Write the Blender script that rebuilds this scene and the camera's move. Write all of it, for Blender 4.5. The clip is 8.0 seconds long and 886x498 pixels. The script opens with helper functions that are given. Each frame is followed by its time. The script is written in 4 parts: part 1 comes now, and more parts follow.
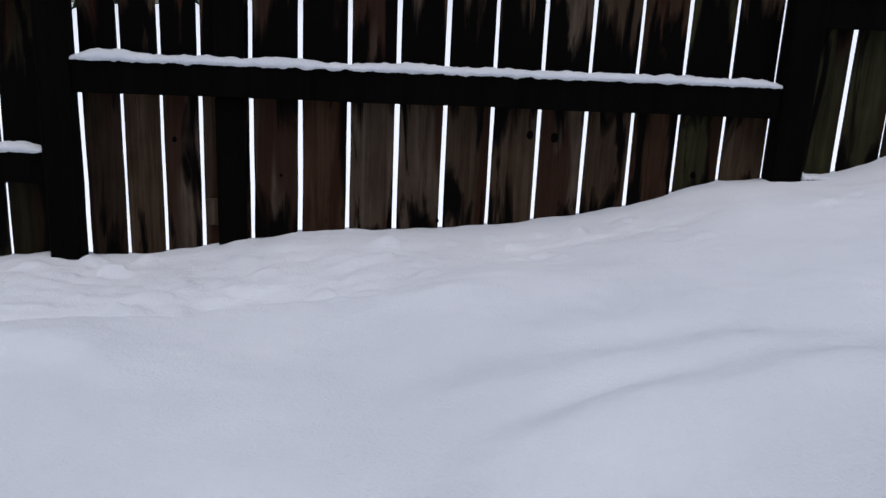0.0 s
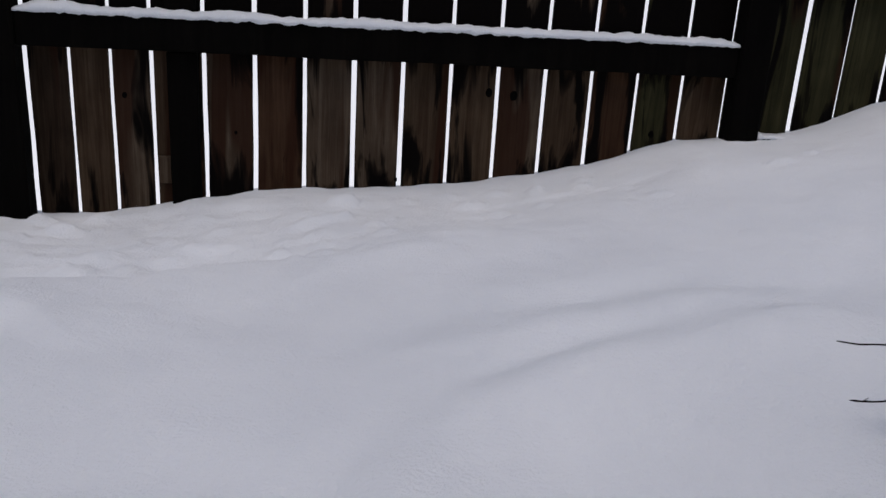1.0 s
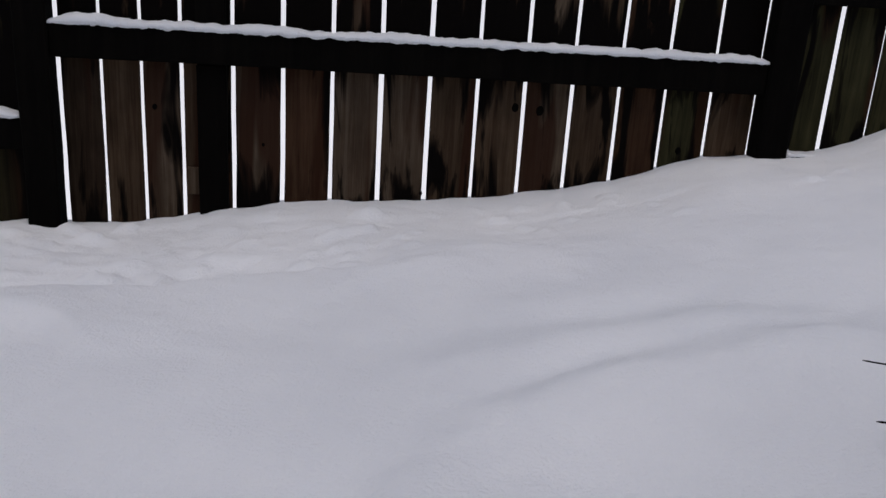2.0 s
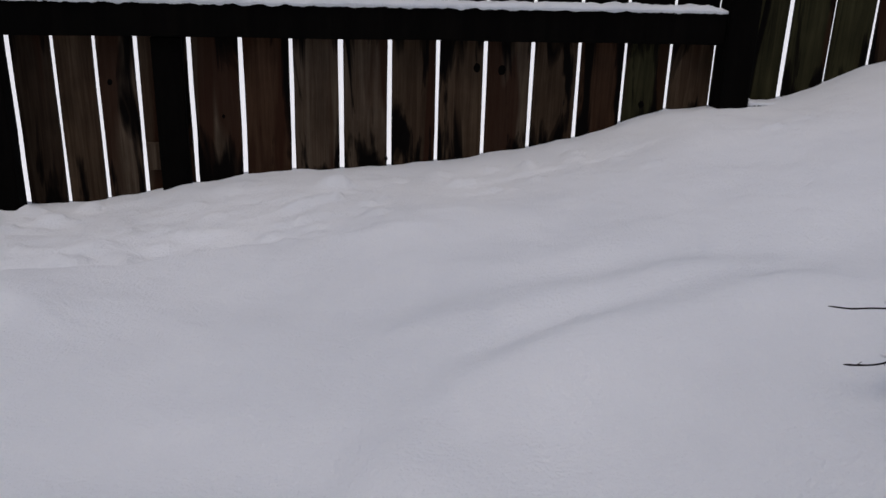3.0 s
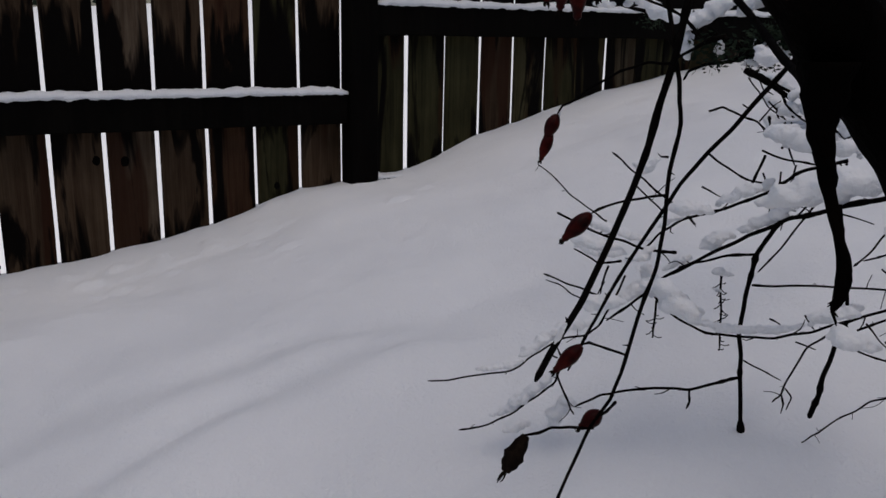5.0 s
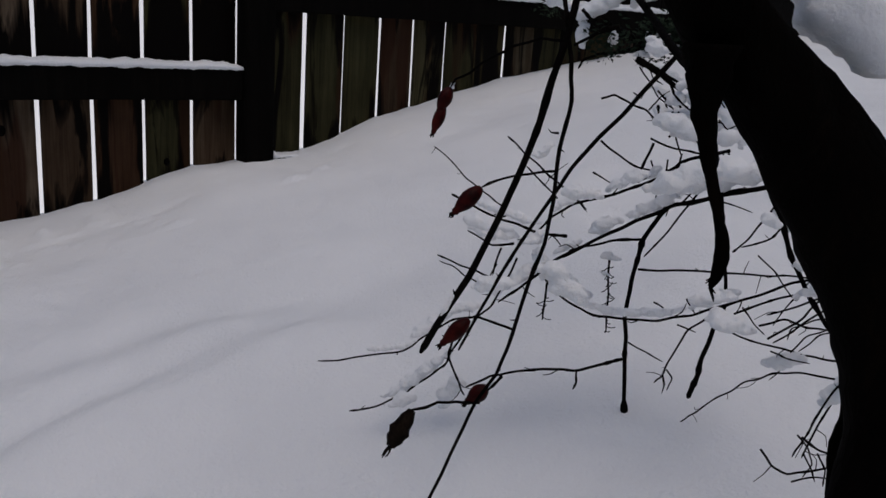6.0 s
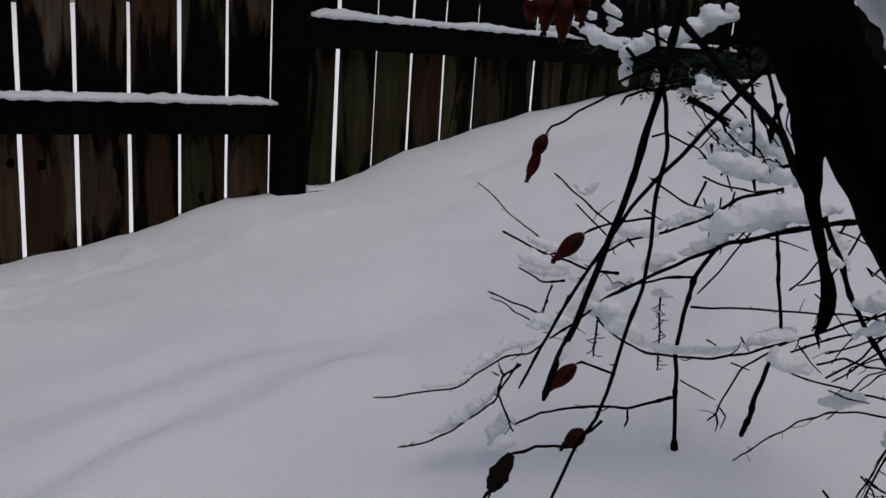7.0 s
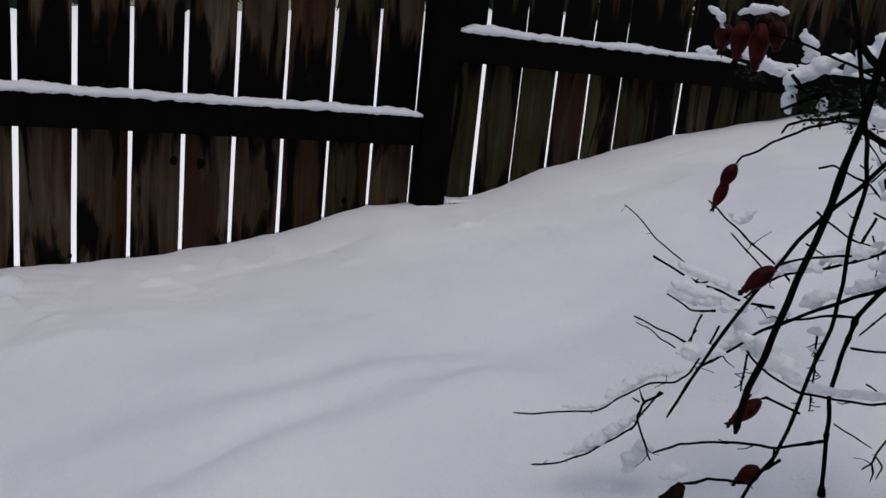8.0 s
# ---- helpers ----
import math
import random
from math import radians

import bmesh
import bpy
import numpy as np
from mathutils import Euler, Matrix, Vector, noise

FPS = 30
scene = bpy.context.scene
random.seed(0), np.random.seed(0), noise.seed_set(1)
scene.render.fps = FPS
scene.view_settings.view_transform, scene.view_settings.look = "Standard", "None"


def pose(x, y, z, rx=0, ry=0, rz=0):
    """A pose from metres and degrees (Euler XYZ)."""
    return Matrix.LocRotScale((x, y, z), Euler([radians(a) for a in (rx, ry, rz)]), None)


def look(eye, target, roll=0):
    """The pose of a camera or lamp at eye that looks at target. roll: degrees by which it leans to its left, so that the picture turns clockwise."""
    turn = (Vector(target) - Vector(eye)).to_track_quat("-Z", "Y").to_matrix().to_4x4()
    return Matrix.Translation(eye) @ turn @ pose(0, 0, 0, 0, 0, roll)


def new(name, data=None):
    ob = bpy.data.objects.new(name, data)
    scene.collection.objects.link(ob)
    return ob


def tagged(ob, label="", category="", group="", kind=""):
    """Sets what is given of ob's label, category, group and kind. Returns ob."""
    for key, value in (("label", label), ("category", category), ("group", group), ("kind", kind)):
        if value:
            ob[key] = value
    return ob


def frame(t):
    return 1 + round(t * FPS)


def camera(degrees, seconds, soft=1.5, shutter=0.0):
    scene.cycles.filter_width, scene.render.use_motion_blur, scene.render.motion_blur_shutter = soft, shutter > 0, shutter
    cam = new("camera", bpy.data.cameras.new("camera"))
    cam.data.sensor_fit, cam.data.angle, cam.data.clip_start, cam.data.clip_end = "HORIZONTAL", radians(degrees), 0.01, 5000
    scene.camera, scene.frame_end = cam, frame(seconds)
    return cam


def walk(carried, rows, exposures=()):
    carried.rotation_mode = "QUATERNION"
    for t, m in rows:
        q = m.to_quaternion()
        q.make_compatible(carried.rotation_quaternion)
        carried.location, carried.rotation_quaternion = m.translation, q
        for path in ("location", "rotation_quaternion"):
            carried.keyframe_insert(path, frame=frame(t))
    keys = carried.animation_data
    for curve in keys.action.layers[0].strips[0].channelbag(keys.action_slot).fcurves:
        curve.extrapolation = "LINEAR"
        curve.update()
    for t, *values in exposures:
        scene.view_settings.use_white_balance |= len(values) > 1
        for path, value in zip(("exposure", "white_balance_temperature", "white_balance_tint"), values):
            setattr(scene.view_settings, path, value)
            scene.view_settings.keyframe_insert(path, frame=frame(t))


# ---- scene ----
cam = camera(54.4, 8.0)
PATH = [
    (0, (0.416, -2.75, 1.312), (0.5605, -0.834, 0.763), 2.7),
    (0.2, (0.42, -2.744, 1.29), (0.703, -0.85, 0.69), 3.4),
    (0.5, (0.407, -2.734, 1.304), (0.7, -0.854, 0.689), 3.6),
    (1, (0.425, -2.738, 1.307), (0.662, -0.857, 0.673), 3.5),
    (1.2, (0.427, -2.74, 1.296), (0.654, -0.856, 0.665), 3.5),
    (2.3, (0.433, -2.737, 1.305), (0.574, -0.836, 0.703), 3.0),
    (2.5, (0.429, -2.735, 1.304), (0.56, -0.842, 0.671), 2.2),
    (3, (0.433, -2.734, 1.307), (0.68, -0.871, 0.623), 1.7),
    (3.5, (0.45, -2.716, 1.312), (0.872, -0.873, 0.658), 1.7),
    (4, (0.484, -2.718, 1.311), (1.09, -0.913, 0.699), 1.7),
    (4.5, (0.516, -2.718, 1.314), (1.295, -0.97, 0.734), 1.4),
    (5, (0.543, -2.719, 1.327), (1.493, -1.033, 0.823), 1.2),
    (5.2, (0.556, -2.73, 1.321), (1.585, -1.084, 0.839), 1.8),
    (6.3, (0.539, -2.706, 1.319), (1.697, -1.166, 0.783), 4.6),
    (6.5, (0.522, -2.699, 1.323), (1.68, -1.153, 0.803), 4.8),
    (7, (0.511, -2.696, 1.325), (1.631, -1.104, 0.865), 4.0),
    (7.5, (0.496, -2.687, 1.328), (1.52, -1.024, 0.898), 1.7),
    (8, (0.479, -2.688, 1.326), (1.352, -0.946, 0.875), 5.9),
]
BACKDROP_GLOW = 0.53
EXPOSURES = [(0, -0.2, 6290, 11.5), (0.5, -0.22, 6490, 12), (1, -0.42, 6640, 12.7), (2.5, -0.45, 6740, 13.1), (3.5, -0.58, 6790, 13.2), (4.5, -0.72, 6840, 13.3), (6.5, -0.72, 6840, 13.5), (7.5, -0.72, 6840, 13.5), (8, -0.47, 6690, 13.2)]
walk(cam, [(t, look(e, g, r)) for t, e, g, r in PATH], EXPOSURES)

# ---- light: overcast, the sky brightest over the camera side ----
SUN_EL, SUN_AZ = 74.0, 195.0
world = bpy.data.worlds.new("overcast_sky")
scene.world = world
world.use_nodes = True
wn, wl = world.node_tree.nodes, world.node_tree.links
sky = wn.new("ShaderNodeTexSky")
sky.sky_type = "NISHITA"
sky.sun_disc = False
sky.sun_elevation, sky.sun_rotation = radians(SUN_EL), radians(SUN_AZ)
sky.air_density, sky.dust_density, sky.ozone_density = 1.0, 2.0, 1.0
wl.new(sky.outputs[0], wn["Background"].inputs[0])
wn["Background"].inputs[1].default_value = 0.12
sun = new("sun", bpy.data.lights.new("sun", "SUN"))
sun.data.energy, sun.data.angle, sun.data.color = 1.2, radians(54), (1.0, 0.97, 0.93)
sun.matrix_world = look(Vector((math.sin(radians(SUN_AZ)) * math.cos(radians(SUN_EL)), math.cos(radians(SUN_AZ)) * math.cos(radians(SUN_EL)),
                                math.sin(radians(SUN_EL)))) * 30, (0, 0, 0))


# ---- materials ----
def material(name, build):
    m = bpy.data.materials.new(name)
    m.use_nodes = True
    nt = m.node_tree
    build(nt, nt.nodes, nt.links, nt.nodes["Principled BSDF"])
    return m


def noise_tex(n, l, scale, detail=4.0, rough=0.55, vec=None, dist=0.0):
    t = n.new("ShaderNodeTexNoise")
    t.inputs["Scale"].default_value, t.inputs["Detail"].default_value = scale, detail
    t.inputs["Roughness"].default_value, t.inputs["Distortion"].default_value = rough, dist
    if vec:
        l.new(vec, t.inputs["Vector"])
    return t.outputs["Fac"]


def ramp(n, l, fac, stops):
    r = n.new("ShaderNodeValToRGB")
    while len(r.color_ramp.elements) < len(stops):
        r.color_ramp.elements.new(0.5)
    for e, (p, c) in zip(r.color_ramp.elements, stops):
        e.position, e.color = p, (*c, 1.0)
    l.new(fac, r.inputs[0])
    return r.outputs[0]


def mixed(n, l, fac, a, b, mode="MIX"):
    m = n.new("ShaderNodeMix")
    m.data_type, m.blend_type = "RGBA", mode
    for value, socket in ((fac, m.inputs[0]), (a, m.inputs[6]), (b, m.inputs[7])):
        if isinstance(value, bpy.types.NodeSocket):
            l.new(value, socket)
        elif isinstance(value, tuple):
            socket.default_value = (*value, 1.0)
        else:
            socket.default_value = value
    return m.outputs[2]


def relief(n, l, b, height, strength, distance):
    bump = n.new("ShaderNodeBump")
    bump.inputs["Strength"].default_value, bump.inputs["Distance"].default_value = strength, distance
    l.new(height, bump.inputs["Height"])
    l.new(bump.outputs[0], b.inputs["Normal"])


def stretched(n, l, sx, sy, sz, per_object=True):
    c = n.new("ShaderNodeTexCoord")
    v = c.outputs["Object"]
    if per_object:
        info = n.new("ShaderNodeObjectInfo")
        k = n.new("ShaderNodeMath")
        k.operation = "MULTIPLY"
        k.inputs[1].default_value = 37.0
        l.new(info.outputs["Random"], k.inputs[0])
        a = n.new("ShaderNodeVectorMath")
        l.new(v, a.inputs[0])
        l.new(k.outputs[0], a.inputs[1])
        v = a.outputs[0]
    m = n.new("ShaderNodeMapping")
    m.inputs["Scale"].default_value = (sx, sy, sz)
    l.new(v, m.inputs[0])
    return m.outputs[0]


def build_snow(nt, n, l, b):
    c = n.new("ShaderNodeTexCoord").outputs["Object"]
    soft = noise_tex(n, l, 2.3, 4, 0.5, c)
    l.new(ramp(n, l, soft, [(0.3, (0.80, 0.815, 0.835)), (0.7, (0.89, 0.90, 0.91))]), b.inputs["Base Color"])
    b.inputs["Roughness"].default_value = 0.75
    b.inputs["Specular IOR Level"].default_value = 0.25
    fine = noise_tex(n, l, 140, 5, 0.65, c)
    mid = noise_tex(n, l, 15, 5, 0.55, c)
    relief(n, l, b, mixed(n, l, 0.6, fine, mid), 0.75, 0.018)


def wood(tones, stain, rail_z=None, rough=0.62, streaks=1.0):
    """Weathered timber, toned by each board's own colour. Water stains drip down and creep up from a rail at rail_z."""
    def build(nt, n, l, b):
        def calc(op, a, c):
            m = n.new("ShaderNodeMath")
            m.operation = op
            for k, v in enumerate((a, c)):
                if isinstance(v, bpy.types.NodeSocket):
                    l.new(v, m.inputs[k])
                else:
                    m.inputs[k].default_value = v
            return m.outputs[0]
        grain = noise_tex(n, l, 9, 6, 0.6, stretched(n, l, 5.0, 5.0, 0.22), 0.5)
        fine = noise_tex(n, l, 40, 5, 0.7, stretched(n, l, 6.0, 6.0, 0.15))
        cloud = noise_tex(n, l, 7, 4, 0.6, stretched(n, l, 1.2, 1.2, 0.7))
        col = ramp(n, l, grain, [(0.28, tones[0]), (0.47, tones[1]), (0.72, tones[2])])
        col = mixed(n, l, 0.4, col, ramp(n, l, fine, [(0.3, tones[0]), (0.8, tones[2])]))
        col = mixed(n, l, 1.0, col, ramp(n, l, cloud, [(0.3, (0.72, 0.69, 0.64)), (0.7, (1.3, 1.28, 1.24))]), "MULTIPLY")
        col = mixed(n, l, 1.0, col, n.new("ShaderNodeObjectInfo").outputs["Color"], "MULTIPLY")
        wet = noise_tex(n, l, 3.4, 4, 0.55, stretched(n, l, 4.2, 4.2, 0.55), 0.7)
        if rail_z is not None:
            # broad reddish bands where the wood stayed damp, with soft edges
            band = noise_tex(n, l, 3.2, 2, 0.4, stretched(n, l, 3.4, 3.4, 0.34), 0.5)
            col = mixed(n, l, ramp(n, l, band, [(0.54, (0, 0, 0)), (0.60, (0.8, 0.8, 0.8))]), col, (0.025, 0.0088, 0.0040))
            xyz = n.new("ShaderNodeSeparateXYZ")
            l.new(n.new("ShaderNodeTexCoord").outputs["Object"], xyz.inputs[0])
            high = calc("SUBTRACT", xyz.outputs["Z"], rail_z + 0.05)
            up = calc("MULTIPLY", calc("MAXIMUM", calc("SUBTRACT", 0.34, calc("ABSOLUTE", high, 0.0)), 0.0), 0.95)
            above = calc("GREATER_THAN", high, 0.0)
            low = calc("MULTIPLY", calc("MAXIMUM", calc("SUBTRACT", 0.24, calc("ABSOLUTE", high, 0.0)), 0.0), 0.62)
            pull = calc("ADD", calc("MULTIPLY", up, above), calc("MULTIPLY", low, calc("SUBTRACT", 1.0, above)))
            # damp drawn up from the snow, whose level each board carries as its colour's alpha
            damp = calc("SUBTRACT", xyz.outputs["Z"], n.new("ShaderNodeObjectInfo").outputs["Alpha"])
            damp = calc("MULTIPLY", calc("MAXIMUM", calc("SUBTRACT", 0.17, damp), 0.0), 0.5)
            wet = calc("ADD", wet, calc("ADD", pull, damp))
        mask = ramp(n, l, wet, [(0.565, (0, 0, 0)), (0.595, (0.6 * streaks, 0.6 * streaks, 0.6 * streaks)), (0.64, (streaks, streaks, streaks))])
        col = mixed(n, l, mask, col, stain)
        l.new(col, b.inputs["Base Color"])
        b.inputs["Roughness"].default_value = rough
        b.inputs["Specular IOR Level"].default_value = 0.05
        relief(n, l, b, fine, 0.35, 0.004)
    return build


def bark(tones, scale):
    def build(nt, n, l, b):
        big = noise_tex(n, l, scale, 6, 0.65, stretched(n, l, 1.0, 1.0, 0.4), 0.8)
        l.new(ramp(n, l, big, [(0.3, tones[0]), (0.55, tones[1]), (0.8, tones[2])]), b.inputs["Base Color"])
        b.inputs["Roughness"].default_value = 0.9
        b.inputs["Specular IOR Level"].default_value = 0.015
        relief(n, l, b, big, 0.8, 0.01)
    return build


def build_hip(nt, n, l, b):
    big = noise_tex(n, l, 120, 4, 0.6, stretched(n, l, 1, 1, 1))
    l.new(ramp(n, l, big, [(0.3, (0.007, 0.001, 0.001)), (0.52, (0.032, 0.0024, 0.0016)), (0.8, (0.085, 0.007, 0.004))]), b.inputs["Base Color"])
    b.inputs["Roughness"].default_value = 0.5
    b.inputs["Specular IOR Level"].default_value = 0.07
    relief(n, l, b, big, 0.3, 0.002)


def build_loose(nt, n, l, b):
    build_snow(nt, n, l, b)
    b.inputs["Subsurface Weight"].default_value = 0.7
    b.inputs["Subsurface Radius"].default_value = (0.9, 0.95, 1.0)
    b.inputs["Subsurface Scale"].default_value = 0.02


SNOW = material("snow", build_snow)
LOOSE = material("loose_snow", build_loose)
TONES = [(0.019, 0.0092, 0.0054), (0.051, 0.037, 0.026), (0.105, 0.087, 0.068)]
MOSS = [(0.011, 0.0104, 0.0055), (0.035, 0.0330, 0.0170), (0.068, 0.064, 0.036)]
STAIN = (0.0018, 0.0010, 0.0006)
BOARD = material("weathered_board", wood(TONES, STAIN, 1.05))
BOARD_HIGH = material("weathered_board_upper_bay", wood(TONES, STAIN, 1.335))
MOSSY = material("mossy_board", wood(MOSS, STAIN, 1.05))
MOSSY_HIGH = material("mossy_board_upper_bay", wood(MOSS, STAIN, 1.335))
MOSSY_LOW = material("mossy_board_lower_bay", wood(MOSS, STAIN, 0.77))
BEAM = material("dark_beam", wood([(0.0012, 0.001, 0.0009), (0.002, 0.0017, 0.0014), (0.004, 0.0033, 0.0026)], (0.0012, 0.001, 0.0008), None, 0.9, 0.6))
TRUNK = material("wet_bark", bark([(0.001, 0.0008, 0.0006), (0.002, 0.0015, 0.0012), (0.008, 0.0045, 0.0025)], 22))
CANE = material("cane_bark", bark([(0.002, 0.0016, 0.0016), (0.004, 0.0033, 0.003), (0.014, 0.010, 0.008)], 90))
HIP = material("rose_hip_skin", build_hip)
DRY = material("dry_sepal", bark([(0.008, 0.006, 0.005), (0.016, 0.011, 0.008), (0.03, 0.02, 0.014)], 200))
LEAF = material("dark_foliage", bark([(0.008, 0.012, 0.008), (0.02, 0.03, 0.02), (0.04, 0.055, 0.035)], 40))
WALL_BROWN = material("unseen_brown_wall", bark([(0.10, 0.09, 0.08), (0.13, 0.12, 0.11), (0.17, 0.16, 0.15)], 3))


# ---- helpers for meshes ----
def part(name, bm, mat, parent=None, label="", smooth=False):
    me = bpy.data.meshes.new(name)
    bm.normal_update()
    bm.to_mesh(me)
    bm.free()
    me.materials.append(mat)
    if smooth:
        me.shade_smooth()
    ob = new(name, me)
    if parent:
        ob.parent = parent
    if label:
        ob["label"] = label
    return ob


def slab(bm, x0, x1, y0, y1, z0, z1, bevel=0.004, cuts=0, wobble=0.0, seed=0):
    """A bevelled timber with slightly uneven edges, cut along its length."""
    rnd = random.Random(seed)
    box = bmesh.ops.create_cube(bm, size=1.0)["verts"]
    for v in box:
        v.co = Vector((x0 + (v.co.x + 0.5) * (x1 - x0), y0 + (v.co.y + 0.5) * (y1 - y0), z0 + (v.co.z + 0.5) * (z1 - z0)))
    edges = list({e for v in box for e in v.link_edges})
    out = bmesh.ops.bevel(bm, geom=edges, offset=bevel, segments=1, affect="EDGES")
    if cuts:
        long_x = (x1 - x0) > (z1 - z0)
        a, b = (x0, x1) if long_x else (z0, z1)
        for i in range(1, cuts):
            p = a + (b - a) * i / cuts
            bmesh.ops.bisect_plane(bm, geom=bm.verts[:] + bm.edges[:] + bm.faces[:], plane_co=(p, 0, 0) if long_x else (0, 0, p),
                                   plane_no=(1, 0, 0) if long_x else (0, 0, 1))
        for v in bm.verts:
            d = noise.noise_vector(Vector((v.co.x * 5 + seed * 3.1, v.co.y * 5, v.co.z * 5 + seed))) * wobble
            v.co += d


def spline(points, step):
    """Points along a Catmull-Rom curve, with how far along each is (0 to 1)."""
    p = [Vector(q) for q in points]
    p = [p[0] * 2 - p[1]] + p + [p[-1] * 2 - p[-2]]
    out = []
    for i in range(1, len(p) - 2):
        n = max(1, int((p[i + 1] - p[i]).length / step))
        for k in range(n):
            t = k / n
            out.append(0.5 * (2 * p[i] + (p[i + 1] - p[i - 1]) * t + (2 * p[i - 1] - 5 * p[i] + 4 * p[i + 1] - p[i + 2]) * t * t
                              + (3 * p[i] - p[i - 1] - 3 * p[i + 1] + p[i + 2]) * t ** 3))
    out.append(p[-2].copy())
    return [(q, i / (len(out) - 1)) for i, q in enumerate(out)]


def tube(bm, line, radius, sides=7):
    """A closed tube along line = [(point, share)], radius(share, angle) its half width."""
    rings, side = [], None
    for i, (q, s) in enumerate(line):
        d = (line[min(i + 1, len(line) - 1)][0] - line[max(i - 1, 0)][0]).normalized()
        if side is None:
            side = d.orthogonal().normalized()
        side = (side - d * side.dot(d)).normalized()
        up = d.cross(side)
        ring = []
        for k in range(sides):
            a = 2 * math.pi * k / sides
            ring.append(bm.verts.new(q + (side * math.cos(a) + up * math.sin(a)) * radius(s, a)))
        rings.append(ring)
    for a, b in zip(rings, rings[1:]):
        for k in range(sides):
            bm.faces.new((a[k], a[(k + 1) % sides], b[(k + 1) % sides], b[k]))
    bm.faces.new(rings[0][::-1])
    bm.faces.new(rings[-1])


# ---- ground: one sheet of snow, climbing to the right ----
SLOPE_X = [-60, -6, -2.0, -0.82, -0.60, -0.52, -0.44, -0.28, 0.0, 0.31, 0.61, 0.915, 1.22, 1.4, 1.52, 1.72, 1.915, 2.2, 2.79, 3.5, 5, 9, 60]
SLOPE_Z = [-1.5, 0.05, 0.36, 0.455, 0.488, 0.482, 0.476, 0.492, 0.543, 0.587, 0.592, 0.632, 0.686, 0.745, 0.79, 0.80, 0.818, 0.932, 1.088, 1.21, 1.36, 1.6, 3.0]


FAR_X = [-90, -30, -8.7, -6.3, -3.6, 0.1, 1.6, 3.0, 4.6, 6.1, 7.6, 9.1, 10.6, 12.1, 14.6, 16.0, 17.5, 20.4, 24, 90]
FAR_Z = [-0.8, 0.2, 0.80, 0.85, 1.15, 1.3, 1.44, 1.62, 1.65, 1.76, 1.93, 2.2, 2.38, 2.36, 2.79, 2.94, 2.93, 2.72, 2.95, 5.0]


def smoothstep(a, b, x):
    t = min(1.0, max(0.0, (x - a) / (b - a)))
    return t * t * (3 - 2 * t)


def away(px, py, line):
    """Signed distance of a place from a polyline in plan, and how far along it is."""
    best = (9.0, 0.0)
    for i, ((ax, ay), (bx, by)) in enumerate(zip(line, line[1:])):
        dx, dy = bx - ax, by - ay
        t = min(1.0, max(0.0, ((px - ax) * dx + (py - ay) * dy) / (dx * dx + dy * dy)))
        ox, oy = px - ax - t * dx, py - ay - t * dy
        d = math.hypot(ox, oy)
        if d < abs(best[0]):
            best = (math.copysign(d, dx * oy - dy * ox), (i + t) / (len(line) - 1))
    return best


FURROW_NEAR = [(0.40, -1.90), (0.47, -1.78), (0.52, -1.70), (0.58, -1.605), (0.65, -1.53), (0.76, -1.50), (0.87, -1.465), (0.97, -1.44), (1.1, -1.43), (1.27, -1.45), (1.5, -1.5)]
FURROW_FAR = [(0.45, -1.40), (0.63, -1.32), (0.76, -1.31), (0.92, -1.27), (1.06, -1.285), (1.3, -1.36), (1.5, -1.38), (1.8, -1.36)]
HOLLOW = [(-1.4, -0.72), (-0.5, -0.80), (-0.25, -0.80), (-0.06, -0.79), (0.11, -0.71), (0.30, -0.74), (0.46, -0.80), (0.62, -0.80), (0.9, -0.79)]
LEDGE = [(-0.7, -0.98), (-0.38, -1.01), (-0.29, -1.03), (-0.19, -1.09), (-0.1, -1.21), (0.02, -1.3)]
CLODS = [(0.32, -0.78, 0.02), (0.38, -0.60, 0.028), (0.44, -0.38, 0.02), (0.90, -0.17, 0.03), (1.00, -0.40, 0.026), (1.28, -0.55, 0.028), (-0.65, -0.16, 0.035),
         (-0.50, -0.33, 0.045), (-0.38, -0.25, 0.04), (0.02, -0.51, 0.04), (-0.08, -0.67, 0.03), (0.75, -0.14, 0.03), (0.79, -0.27, 0.025), (0.1, -0.38, 0.03),
         (-0.07, -0.73, 0.035), (0.08, -0.53, 0.028), (0.13, -0.53, 0.022), (0.35, -0.53, 0.02), (0.56, -0.40, 0.03), (0.80, -0.44, 0.024), (1.16, -0.24, 0.03), (1.78, -0.39, 0.035), (1.65, -0.48, 0.03)]
rnd = random.Random(4)
CLODS += [(rnd.uniform(-0.9, 0.55), rnd.uniform(-0.75, -0.08), rnd.uniform(0.022, 0.05)) for _ in range(40)]
CLODS += [(rnd.uniform(0.6, 1.25), rnd.uniform(-0.5, -0.14), rnd.uniform(0.015, 0.035)) for _ in range(14)]


